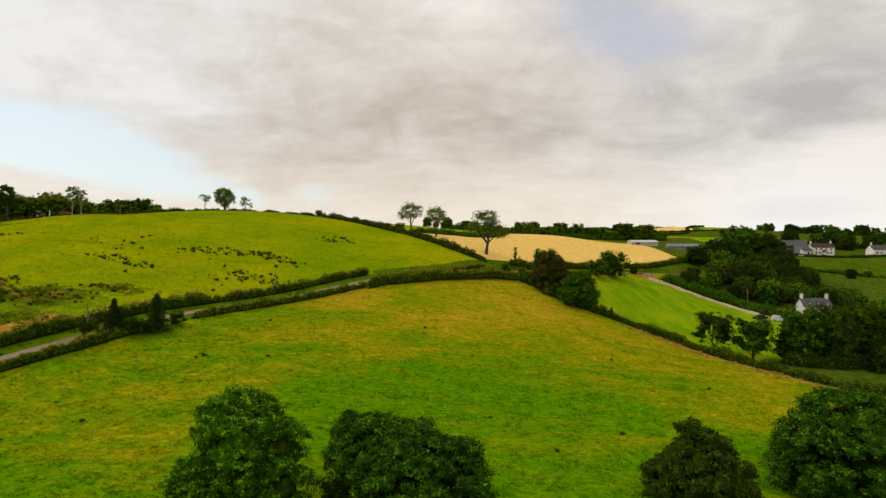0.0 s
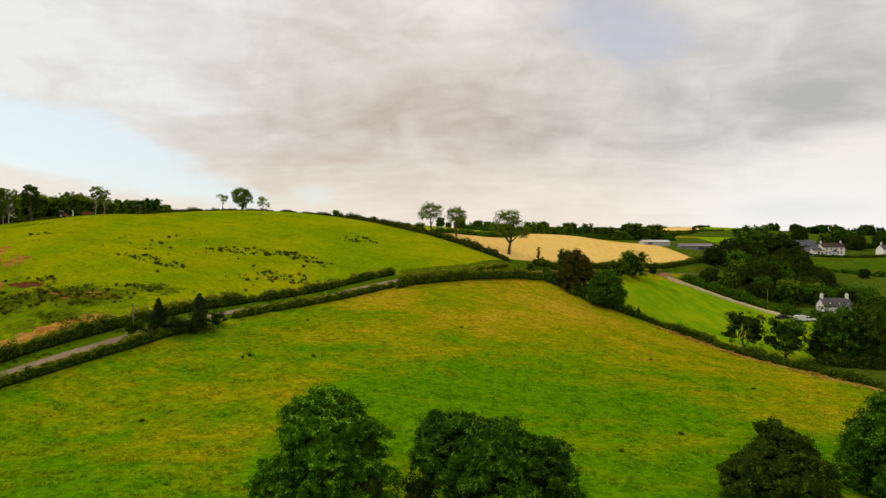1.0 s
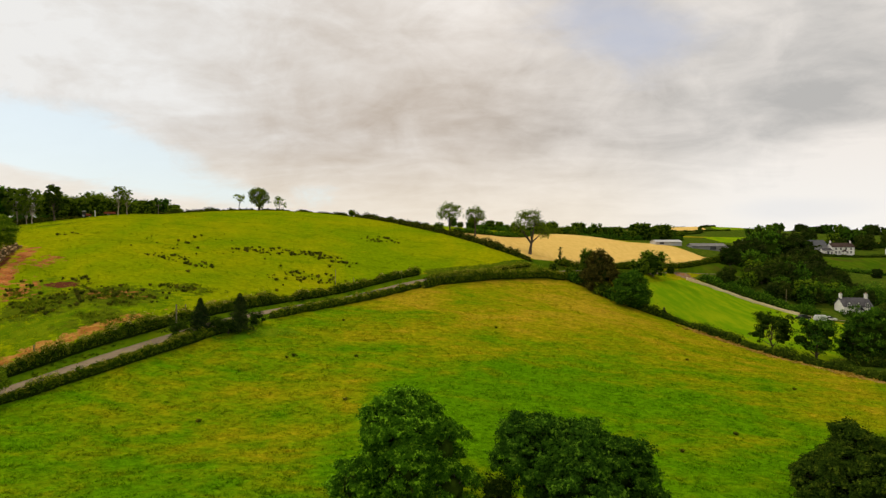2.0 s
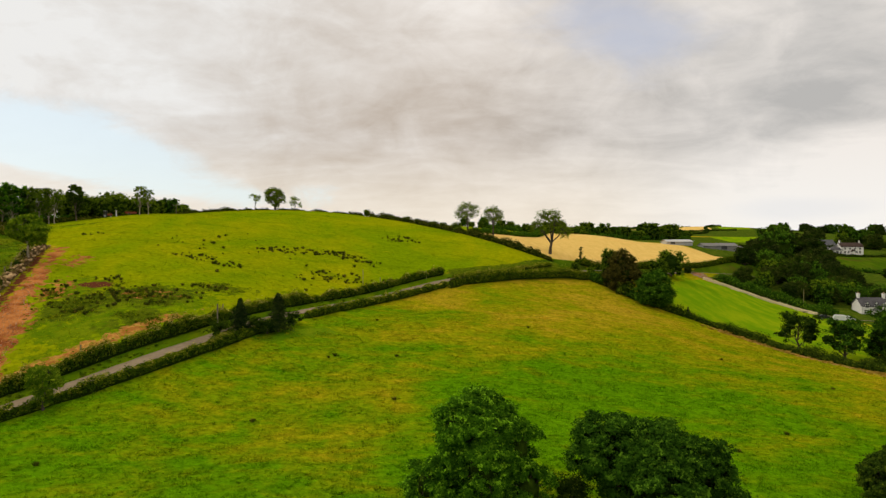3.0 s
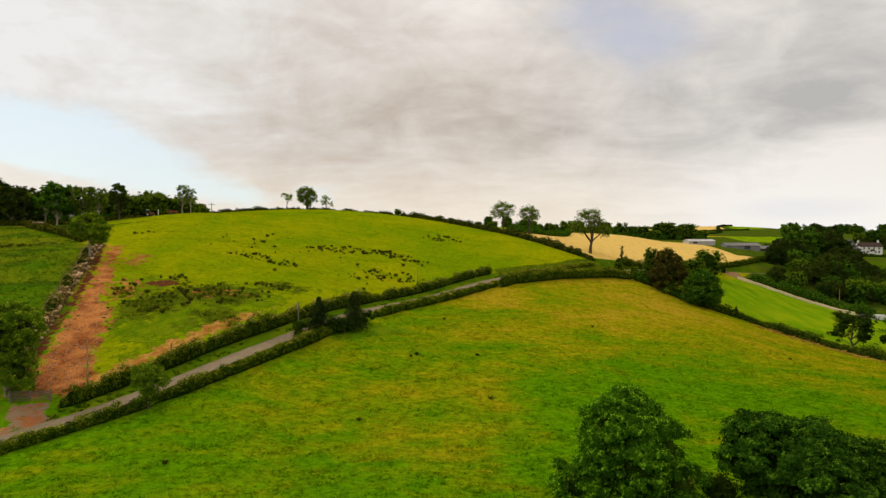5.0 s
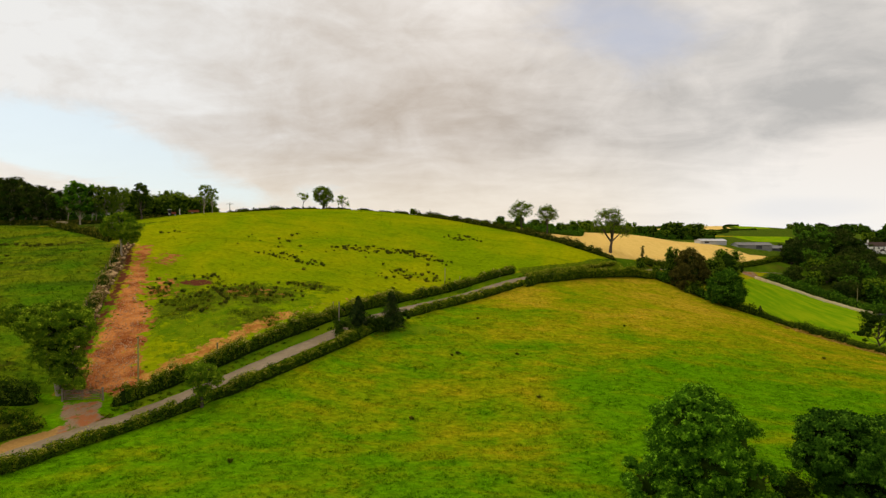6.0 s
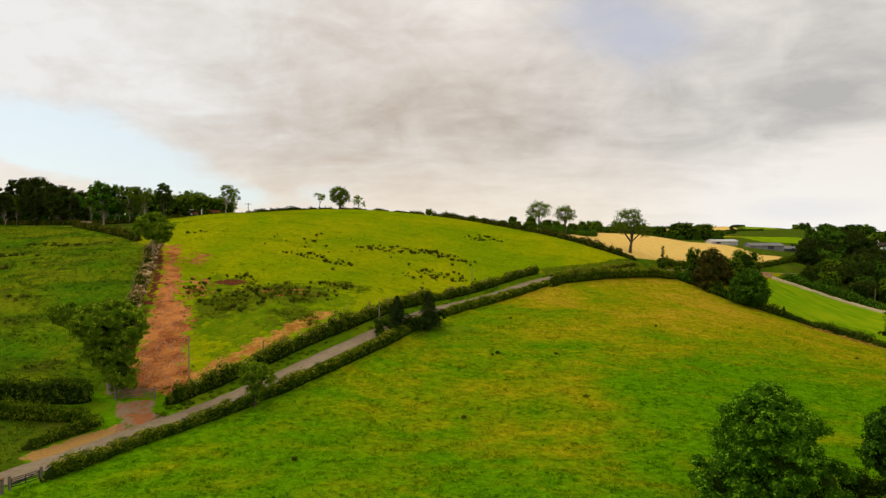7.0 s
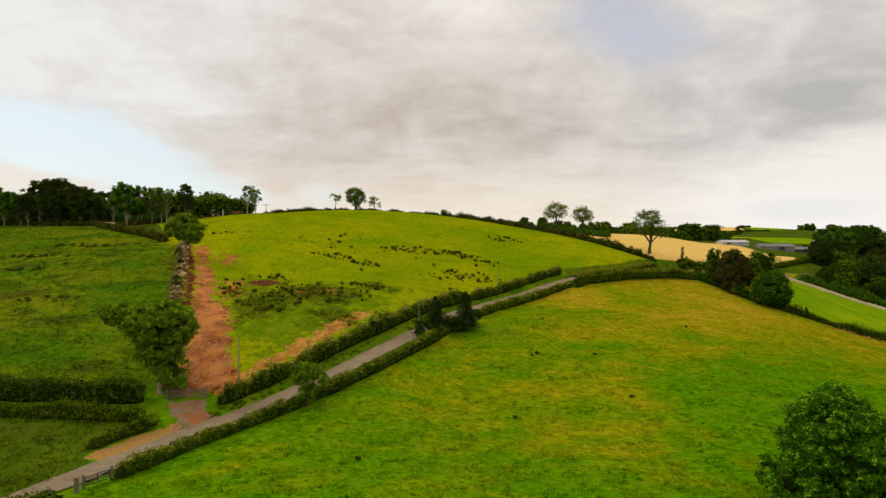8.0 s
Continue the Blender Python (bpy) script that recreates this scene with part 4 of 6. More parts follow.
plant("near_2", lambda: crown_shape(34, [(-4.5, 0, 7.4, 1.7, 1.4), (-3.4, 0, 5.9, 2.3, 2.2), (-0.8, 0, 5.8, 3.0, 2.5), (2.2, 0, 4.5, 2.6, 2.4), (3.7, 0.2, 2.6, 2.2, 2.2), (-1, 0, 3.0, 3.9, 2.8), (-5.8, 0.3, 5.2, 1.3, 0.9), (-1, -2.6, 4.0, 2.4, 2.3), (-1, 2.7, 4.4, 2.4, 2.2)], 0.25, 0.90, 300, 1.8, 0.24, 0.8), -1.9, 43.8, LEAF_OAK, BARK, "tree", "dark spreading oak tree with a ragged flat-topped crown", scale=0.92)
plant("near_3", lambda: crown_shape(35, [(0, 0, 6.2, 1.4, 1.7), (0.3, 0, 4.6, 2.3, 2.1), (-1.8, 0.4, 2.6, 2.2, 2.2), (2.0, -0.3, 2.7, 2.3, 2.2), (0, -1.8, 3.0, 2.0, 2.2), (0, 1.9, 2.8, 2.2, 2.0), (3.6, 0.5, 1.4, 1.6, 1.5)], 0.22, 0.75, 260, 1.4, 0.2), 20.6, 48.2, LEAF_DARK, BARK, "tree", "dark cone-shaped holly tree in the meadow", scale=0.95)
plant("near_4", lambda: crown_shape(37, [(-0.6, 0, 6.8, 3.3, 3.0), (-4.0, 0, 5.4, 2.3, 2.4), (3.0, 0, 5.6, 3.2, 3.0), (0, 0, 3.4, 5.0, 3.2), (-4.6, 0, 2.6, 2.2, 2.3), (0, -3, 4, 3, 3), (0, 3, 4, 3, 3), (5, 0, 3, 2.6, 2.7)], 0.25, 1.0, 300, 1.8, 0.28), 37.0, 54.2, LEAF_OAK, BARK, "tree", "large dark broadleaf tree in the meadow", scale=0.95)
plant("near_bush", lambda: tree_shape(39, 2.8, 3.2, 0.1, 10, 1800, 0.2, 0.3, top=0.35), -8.2, 45.4, LEAF_DARK, BARK, "bush", "low dark bush between two trees", "bush")
plant("con_1", lambda: conifer_shape(41, 4.9, 3.5, 8000, 0.22), -46.9, 85.2, LEAF_NEEDLE, BARK, "conifer", "dark clipped conifer beside the lane hedge")
plant("con_2", lambda: conifer_shape(43, 5.7, 4.3, 8000, 0.22), -42.5, 88.8, LEAF_NEEDLE, BARK, "conifer", "dark pointed conifer at the hedge gap")
for x, y, s in ((-48.6, 82.2, 0.9), (-45.0, 86.4, 0.8), (-43.6, 87.0, 0.7), (-41.2, 92.6, 0.75)):
    plant("near_bush", None, x, y, None, None, "bush", "low dark bush at the foot of the conifers", "bush", scale=s, turn=x * 50)
plant("road_bush", lambda: crown_shape(45, [(0, 0, 3.7, 1.2, 0.8), (-0.9, 0.1, 3.0, 0.8, 0.6), (0.9, 0, 2.9, 0.9, 0.7), (0.1, 0, 1.3, 0.8, 0.8)], 0.17, 0.40, 48, 1.6, 0.13, 0.5, 0.35), -60.0, 62.6, LEAF_FRESH, BARK, "tree", "small open-crowned thorn tree in the lane hedge")
plant("gate_tree", lambda: crown_shape(48, [(-0.4, 0, 7.9, 3.0, 1.9), (-4.4, 0.2, 8.7, 1.9, 0.9), (1.8, -0.2, 7.4, 1.5, 1.7), (-0.2, 0.3, 5.0, 2.1, 1.9), (0.9, 0, 2.4, 1.3, 2.0), (-2.2, 0.6, 7.0, 1.6, 1.0)], 0.22, 0.72, 230, 3.6, 0.26, 0.9, 0.7), -77.0, 65.8, LEAF_FRESH, PALE_BARK, "tree", "leaning flat-topped hawthorn tree beside the field gate")
plant("wall_tree", lambda: crown_shape(49, [(0, 0, 6.2, 2.3, 1.7), (-1.5, 0.3, 5.4, 1.7, 1.2), (1.5, -0.2, 5.5, 1.6, 1.3), (0.4, 0, 7.2, 1.4, 1.2), (1.2, 0.5, 3.9, 0.9, 0.8)], 0.26, 0.75, 150, 4.0, 0.17, 0.6, 0.35), -93.6, 109.0, LEAF_FRESH, PALE_BARK, "tree", "round green tree at the end of the stone wall")
plant("hill_tree", lambda: crown_shape(51, [(-1.1, 0, 5.6, 2.4, 2.0), (1.2, 0, 5.0, 2.0, 1.9), (-2.2, 0.3, 3.8, 1.4, 1.2), (0.3, 0, 2.6, 1.3, 2.0), (0.1, 0.4, 6.8, 1.6, 1.0), (2.6, 0.2, 3.6, 0.9, 0.9)], 0.30, 0.66, 30, 1.6, 0.40, 0.3, 0), -78.6, 216, LEAF_SKYLINE, BARK, "tree", "ivy-clad tree standing on the hill's skyline")
plant("slim_tree", lambda: tree_shape(53, 6.2, 3.4, 3.0, 7, 700, 0.34, 0.26, top=0.6, limb=0.022, core=0), -86.2, 217, LEAF_SKYLINE, BARK, "tree", "thin young tree on the hill's skyline")
plant("slim_tree_2", lambda: tree_shape(55, 5.3, 4.2, 1.4, 8, 1100, 0.34, 0.25, limb=0.025, core=0), -72.4, 220, LEAF_SKYLINE, BARK, "tree", "small open tree on the hill's skyline")
plant("pair_tree", lambda: crown_shape(57, [(0, 0, 6.6, 3.5, 1.9), (0.5, 0, 8.2, 2.7, 1.5), (-2.0, 0.3, 7.4, 2.0, 1.4), (2.3, -0.2, 5.6, 1.9, 1.3)], 0.28, 0.70, 15, 2.8, 0.24, 0.3, 0), -10.2, 193.2, LEAF_SKYLINE, BARK, "tree", "open-crowned ash tree in the hill hedge", group="paired ash trees", turn=200)
plant("pair_tree", None, -2.2, 191.6, LEAF_ASH, BARK, "tree", "open-crowned ash tree in the hill hedge", group="paired ash trees", turn=75, scale=0.97)
plant("lone_tree", lambda: crown_shape(59, [(-0.8, 0, 10.6, 3.0, 1.8), (-3.8, 0.4, 8.0, 2.0, 1.5), (3.8, 0, 6.4, 2.4, 1.8), (1.0, -0.6, 8.6, 2.8, 1.8), (1.8, 0.8, 11.2, 1.8, 1.0), (-2.2, -0.5, 6.2, 1.6, 1.0)], 0.28, 0.74, 15, 3.4, 0.36, 0.3, 0), 12.4, 171.6, LEAF_SKYLINE, BARK, "tree", "tall half-bare ash tree beside the stubble field")
plant("stump", lambda: tree_shape(60, 5.0, 0.9, 0.5, 6, 260, 0.3, 0.4, limb=0.05), 20.2, 167.2, LEAF_SCRUB, BARK, "tree_stump", "dead ivy-covered trunk beside the hedge", "tree stump")
plant("bush_1", lambda: crown_shape(62, [(0, 0, 6.8, 2.7, 3.2), (-0.9, 0, 3.6, 3.1, 3.4), (1.6, 0.2, 4.2, 2.4, 3.0), (0, -1.4, 4.4, 2.4, 3.0), (0, 1.4, 4.4, 2.4, 3.0)], 0.30, 0.95, 140, 1.0, 0.2), 27.4, 152.4, leaf_material("copper_leaves", (0.024, 0.030, 0.008), (0.075, 0.072, 0.014), (0.125, 0.120, 0.022)), BARK, "tree", "dense rounded tree with brownish green leaves")
plant("bush_2", lambda: crown_shape(64, [(0, 0, 5.2, 3.3, 2.9), (-1.4, 0, 2.8, 2.8, 2.6), (1.6, 0.2, 2.8, 2.6, 2.6), (0, -1.4, 3.4, 2.6, 2.8), (0, 1.4, 3.4, 2.6, 2.8)], 0.28, 0.95, 150, 0.8, 0.2), 33.0, 145.0, LEAF_OAK, BARK, "tree", "round dark green tree at the meadow corner")
plant("mid_a", lambda: tree_shape(65, 9.0, 8.4, 0.2, 26, 7000, 0.36, 0.2, top=0.45, dome=True), 53.2, 188, LEAF_SKYLINE, BARK, "tree", "round olive green tree beside the lane", scale=0.90)
plant("mid_a", None, 26.0, 160.6, LEAF_ASH, BARK, "tree", "slender green tree behind the meadow corner", scale=0.42, turn=120, tall=2.1)
plant("mid_a", None, 46.5, 181, LEAF_ASH, BARK, "tree", "small green tree beside the lane", scale=0.55, turn=190)
for x, y, s in ((21, 158.5, 0.28), (24.0, 156.0, 0.3), (35.5, 161, 0.5), (16.5, 157.5, 0.3), (27, 149.5, 0.4)):
    plant("mid_a", None, x, y, LEAF_ASH, BARK, "bush", "green bush in the hedge at the meadow corner", "bush", scale=s, turn=x * 40, group="hedge bushes")
for x, y, s in ((-13.8, 192.0, 0.36), (-18.2, 197.2, 0.26), (-21.6, 200.6, 0.24), (-27, 207.4, 0.22), (-31, 212, 0.24), (-36, 217, 0.18), (-47, 226.4, 0.30)):
    plant("mid_a", None, x, y, LEAF_ASH, BARK, "bush", "round green shrub in the hill hedge", "bush", scale=s, turn=x * 40, group="hedge bushes")
plant("small_con", lambda: conifer_shape(67, 2.6, 1.6, 700, 0.22), 40.2, 142.6, LEAF_NEEDLE, BARK, "conifer", "small dark conifer in the low hedge")
plant("pine", lambda: tree_shape(69, 8.2, 7.6, 1.6, 17, 6000, 0.32, 0.21, top=0.5, limb=0.025), 58.0, 128.4, LEAF_DARK, BARK, "tree", "dark flat-crowned pine tree in the green field")
plant("oak_2", lambda: tree_shape(71, 8.4, 7.8, 1.4, 17, 5600, 0.32, 0.23, top=0.5, limb=0.03), 62.2, 119.6, LEAF_OAK, BARK, "tree", "open dark green tree beside the low hedge")
plant("big_a", lambda: tree_shape(73, 12.5, 10.4, 0.4, 32, 12000, 0.38, 0.185, top=0.45, dome=True), 71.5, 118.5, LEAF_OAK, BARK, "tree", "large dark green tree in front of the villa", group="villa trees", scale=0.88)
plant("big_b", lambda: tree_shape(75, 12.0, 9.8, 0.4, 32, 12000, 0.38, 0.185, top=0.5, dome=True), 78.5, 117.5, LEAF_DARK, BARK, "tree", "large dark tree in front of the villa", group="villa trees", scale=0.98)
for k, (x, y, s) in enumerate(((85.5, 119.5, 1.0), (92.5, 122, 1.04), (100, 126, 1.06), (108, 129, 1.06), (117, 133, 1.0), (74.5, 123, 0.5), (88, 130, 0.75), (127, 140, 1.0), (83, 112, 0.5))):
    plant("big_a" if k % 2 else "big_b", None, x, y, None, None, "tree", "large dark green tree in front of the villa", scale=s, turn=k * 67, group="villa trees")

plant("wood_a", lambda: tree_shape(77, 12, 7.4, 3.4, 26, 6000, 0.42, 0.17, top=0.55, limb=0.016, core=0.3), -122.5, 155.0, LEAF_SKYLINE, PALE_BARK, "tree", "tall woodland tree with a pale trunk", group="woodland trees", scale=0.78)
plant("wood_b", lambda: tree_shape(79, 11, 7.8, 2.0, 26, 6500, 0.42, 0.18, top=0.5, limb=0.017, core=0.4), -128, 153.0, LEAF_ASH, PALE_BARK, "tree", "dark woodland tree with a pale trunk", group="woodland trees")
plant("wood_c", lambda: tree_shape(81, 13, 7.0, 5.0, 22, 4200, 0.42, 0.17, top=0.6, limb=0.017, open_to=0.2, core=0), -99.3, 160.5, LEAF_SKYLINE, PALE_BARK, "tree", "slender open woodland tree on the skyline", group="woodland trees", scale=0.58)
plant("far_a", lambda: tree_shape(83, 12, 11.4, 0.0, 30, 7000, 0.58, 0.19, top=0.42, core=0.6, dome=True), 150, 286, LEAF_VALLEY, BARK, "tree", "big dark valley tree", group="valley trees", scale=1.5)
plant("wood_e", lambda: tree_shape(80, 12.5, 8.6, 2.2, 28, 7000, 0.44, 0.18, top=0.5, limb=0.016, core=0.5), -150, 160, LEAF_VALLEY, PALE_BARK, "tree", "tall dark woodland tree with a pale trunk", group="woodland trees")
plant("wood_c", None, -97.2, 161.0, LEAF_ASH, PALE_BARK, "tree", "slender open woodland tree on the skyline", group="woodland trees", scale=0.51, turn=140)
plant("wood_pine", lambda: tree_shape(82, 9.4, 4.2, 3.0, 16, 5000, 0.34, 0.2, top=0.55, limb=0.02), -114.8, 158.0, LEAF_DARK, BARK, "tree", "dark pine tree with a bare trunk at the wood's edge")
plant("wood_d", lambda: tree_shape(84, 9.0, 8.6, 0.1, 24, 6500, 0.38, 0.2, top=0.45, dome=True), -109.5, 181, LEAF_SKYLINE, BARK, "tree", "light green rounded tree at the wood's end", group="woodland trees", scale=0.6)
wood = random.Random(5)
for k in range(70):
    t = wood.uniform(0, 1)
    if k < 34:
        x, y = -117 - 62 * t + wood.uniform(-1, 1), 155.5 + 4 * t + wood.uniform(-1.5, 3)
    else:
        x, y = -119 - 68 * t, 164 + 6 * t + wood.uniform(0, 16)
    if x > -136 and k % 2:
        continue
    s = wood.uniform(0.50, 1.00) * (0.62 + 0.26 * min(1, max(0, (-120 - x) / 40)))
    kinds = ("wood_e", "wood_b", "wood_e", "wood_c", "wood_e") if x < -134 else ("wood_c", "wood_a", "wood_c", "wood_b", "wood_c")
    plant(kinds[k % 5], None, x, y, None, None, "tree", "dark woodland tree at the field's top edge", scale=s, turn=wood.uniform(0, 360), tall=wood.uniform(0.85, 1.2), group="woodland trees")
for x, y, s in ((-113.8, 168.5, 0.66), (-110.6, 171.5, 0.72), (-107.4, 174, 0.58), (-117.5, 167, 0.76), (-121, 169, 0.82), (-104.6, 177, 0.46), (-116, 177, 0.86), (-125, 172, 0.86)):
    plant("wood_d", None, x, y, None, None, "tree", "light green rounded tree at the wood's end", scale=s, turn=x * 31, group="woodland trees")

plant("far_b", lambda: tree_shape(85, 12, 10.4, 0.0, 28, 6500, 0.58, 0.19, top=0.45, core=0.6, dome=True), 138, 280, LEAF_OAK, BARK, "tree", "big dark valley tree", group="valley trees", scale=1.5)
plant("far_d", lambda: tree_shape(86, 10.5, 10.8, 0.2, 26, 6000, 0.56, 0.2, top=0.42, core=0.6, dome=True), 143, 452, LEAF_SKYLINE, BARK, "tree", "rounded green tree on a field boundary", group="distant trees", scale=0.9)
plant("far_c", lambda: tree_shape(87, 10, 9.4, 0.0, 26, 6000, 0.52, 0.19, top=0.45, core=0.6, dome=True), 112, 205, LEAF_FRESH, BARK, "tree", "bright green valley tree beside the byway", group="valley trees", scale=0.8)
for k, (x, y, s) in enumerate(((126, 272, 1.2), (145, 296, 1.4), (154, 284, 1.45), (160, 292, 1.3), (150, 268, 1.2), (118, 258, 1.0), (132, 250, 1.0), (144, 252, 1.0), (112, 240, 0.8), (138, 240, 0.9),
                                (104, 226, 0.62), (113, 222, 0.7), (122, 230, 0.85), (130, 224, 0.75), (98, 214, 0.5), (106, 210, 0.55), (116, 212, 0.6), (126, 213, 0.6), (140, 222, 0.6), (92, 208, 0.36),
                                (85, 209, 0.36), (113, 204, 0.55), (122, 204, 0.5), (132, 205, 0.5), (150, 215, 0.5), (164, 300, 0.9), (172, 306, 0.7), (182, 312, 0.6), (99, 203, 0.4), (156, 232, 0.5),
                                (97, 229, 0.62), (96, 212, 0.5), (104, 206.5, 0.55), (111, 203, 0.55), (89, 213, 0.42), (103, 217, 0.6), (118, 219, 0.65), (64.8, 203.4, 0.2), (226, 318, 0.42), (248, 319, 0.38), (262, 320, 0.42), (205, 300, 0.4), (150, 246, 0.7))):
    plant(("far_a", "far_b", "far_a", "far_c", "far_a", "far_b", "far_a")[k % 7], None, x, y, None, None, "tree", "dark green valley tree", scale=s, turn=k * 77, group="valley trees", tall=1.0 + 0.12 * math.sin(k * 2.3))
ridge = random.Random(3)
for k in range(13):
    plant(("far_d", "far_b", "far_d", "far_c")[k % 4], None, -252 + 4.9 * k + ridge.uniform(-1.5, 1.5), 412 + ridge.uniform(-8, 8), None, None, "tree", "rounded green tree on the ridge behind the hill", scale=ridge.uniform(0.85, 1.2) * (0.8 if k > 10 else 1.0), turn=k * 50, group="distant trees")
far = random.Random(11)
for k in range(96):
    if k < 26:      # behind the stubble field
        t = k / 25
        x, y, s = 52 + 118 * t + far.uniform(-4, 4), 400 + 66 * t + far.uniform(-6, 8), far.uniform(0.5, 0.95) + (0.45 if k in (13, 18, 22) else 0)
    elif k < 48:    # behind the hill
        t = (k - 26) / 21
        x, y, s = -6 + 68 * t + far.uniform(-2, 2), 300 + 32 * t + far.uniform(-8, 8), far.uniform(0.24, 0.48)
    elif k < 70:    # about the farmhouses
        t = (k - 48) / 21
        x, y, s = 224 + 131 * t + far.uniform(-7, 9), 415 + far.uniform(0, 30), far.uniform(0.42, 1.05)
    else:           # far ridge
        t = (k - 70) / 25
        x, y, s = 430 + 260 * t + far.uniform(-28, 28), 815 + 60 * t + far.uniform(-25, 25), far.uniform(0.5, 1.5)
    plant(("far_d", "far_d", "far_b")[k % 3] if k % 5 and k < 48 else ("far_a", "far_b")[k % 2] if k % 5 else "far_c", None, x, y, None, None, "tree", "distant dark green tree on a field boundary", scale=s, turn=far.uniform(0, 360), group="distant trees", tall=far.uniform(0.85, 1.2))


# ---- more materials ----
SLATE = plain("roof_slate", (0.045, 0.045, 0.05), (0.10, 0.10, 0.11), 3, 0.6, 0.4)
RENDER = plain("white_render", (0.72, 0.71, 0.68), (0.88, 0.87, 0.84), 1.5, 0.85, 0.2)
GREY_SHEET = plain("grey_sheeting", (0.20, 0.205, 0.21), (0.34, 0.34, 0.345), 1.2, 0.6, 0.2)
PALE_SHEET = plain("pale_sheeting", (0.36, 0.37, 0.38), (0.52, 0.53, 0.54), 1.2, 0.55, 0.2)
DARK_SHEET = plain("dark_sheeting", (0.05, 0.055, 0.065), (0.10, 0.105, 0.12), 1.2, 0.6, 0.2)
DARK_ROOF = plain("weathered_sheeting", (0.12, 0.12, 0.125), (0.23, 0.225, 0.22), 1.2, 0.7, 0.3)
BROWN_ROOF = plain("brown_roof", (0.035, 0.024, 0.020), (0.075, 0.050, 0.042), 3, 0.7, 0.4)
PANE = plain("window_glass", (0.015, 0.018, 0.02), (0.03, 0.035, 0.04), 1, 0.12, 0.0, spec=0.5)
FRAME_WHITE = plain("painted_wood", (0.66, 0.65, 0.62), (0.8, 0.79, 0.76), 4, 0.6, 0.1)
STONE = plain("field_stone", (0.20, 0.125, 0.058), (0.54, 0.385, 0.205), 5, 0.9, 0.5, each=0.7)
EARTH = plain("earth_bank", (0.035, 0.028, 0.010), (0.13, 0.085, 0.035), 1.5, 0.95, 0.8)
POST = plain("weathered_wood", (0.10, 0.085, 0.06), (0.24, 0.205, 0.15), 7, 0.9, 0.4)
PALE_POST = plain("pale_pole_wood", (0.20, 0.18, 0.07), (0.36, 0.32, 0.14), 7, 0.9, 0.4)
STEEL = plain("galvanised_steel", (0.22, 0.22, 0.215), (0.38, 0.38, 0.37), 6, 0.5, 0.1, metal=0.6)
RUSTED = plain("rusted_steel", (0.12, 0.075, 0.05), (0.26, 0.20, 0.15), 6, 0.7, 0.2, metal=0.3)
BLACK_METAL = plain("dark_iron", (0.02, 0.02, 0.02), (0.05, 0.048, 0.045), 6, 0.6, 0.1)
RUBBER = plain("tyre_rubber", (0.012, 0.012, 0.012), (0.03, 0.03, 0.03), 8, 0.8, 0.2)
CAR_DARK = plain("dark_car_paint", (0.012, 0.013, 0.016), (0.02, 0.021, 0.025), 2, 0.25, 0.0, spec=0.5)
CAR_WHITE = plain("white_car_paint", (0.66, 0.67, 0.69), (0.74, 0.75, 0.77), 2, 0.25, 0.0, spec=0.5)
RED_PAINT = plain("faded_red_paint", (0.16, 0.045, 0.025), (0.32, 0.10, 0.05), 4, 0.6, 0.2)
TIMBER = plain("cut_timber", (0.30, 0.22, 0.12), (0.55, 0.43, 0.27), 5, 0.85, 0.4, each=0.5)
CLAY = plain("chimney_clay", (0.30, 0.20, 0.13), (0.46, 0.34, 0.24), 5, 0.85, 0.3)


def part(name, bm, mat, parent, label=""):
    """A bmesh as one mesh object under a thing or a part."""
    mesh = bpy.data.meshes.new(name)
    bm.to_mesh(mesh)
    bm.free()
    mesh.materials.append(mat)
    ob = new(name, mesh)
    ob.parent = parent
    if label:
        ob["label"] = label
    return ob


def box(x, y, z, sx, sy, sz, bevel=0.0, bm=None, turn=None):
    """A block about its centre in x and y, standing on z."""
    bm = bm or bmesh.new()
    m = Matrix.Translation((x, y, z + sz / 2)) @ (turn or Matrix.Identity(4)) @ Matrix.Diagonal((sx, sy, sz, 1))
    made = bmesh.ops.create_cube(bm, size=1, matrix=m)["verts"]
    if bevel:
        edges = list({e for v in made for e in v.link_edges})
        bmesh.ops.bevel(bm, geom=edges, offset=bevel, segments=2, affect="EDGES")
    return bm


def rod(a, b, r0, r1, sides=8, bm=None):
    """A round bar from a to b."""
    bm = bm or bmesh.new()
    a, b = Vector(a), Vector(b)
    m = Matrix.Translation((a + b) / 2) @ (b - a).to_track_quat("Z", "Y").to_matrix().to_4x4()
    bmesh.ops.create_cone(bm, cap_ends=True, segments=sides, radius1=r0, radius2=r1, depth=(b - a).length, matrix=m)
    return bm


def thing(name, x, y, turn=0.0, lift=0.0):
    root = new(name)
    root.matrix_basis = pose(x, y, gz(x, y) + lift, 0, 0, turn)
    return root


# ---- the stone wall and its fence ----
WALL_LINE = curve([(-79.9, 70.5), (-81, 73.7), (-83.1, 80.5), (-84.8, 85.1), (-88.8, 95.6), (-92.2, 105.1), (-95.6, 112.5), (-98.3, 120.5)], 0.5)
wall_t = np.gradient(WALL_LINE, axis=0)
wall_t /= np.hypot(wall_t[:, 0], wall_t[:, 1])[:, None]
wall_side = np.stack([wall_t[:, 1], -wall_t[:, 0]], 1)
wall_z = ground_height(WALL_LINE[:, 0], WALL_LINE[:, 1])
wall_root = new("field_wall")
wall_root.location = (WALL_LINE[0, 0], WALL_LINE[0, 1], wall_z[0])
origin = np.array(wall_root.location)
rim = []
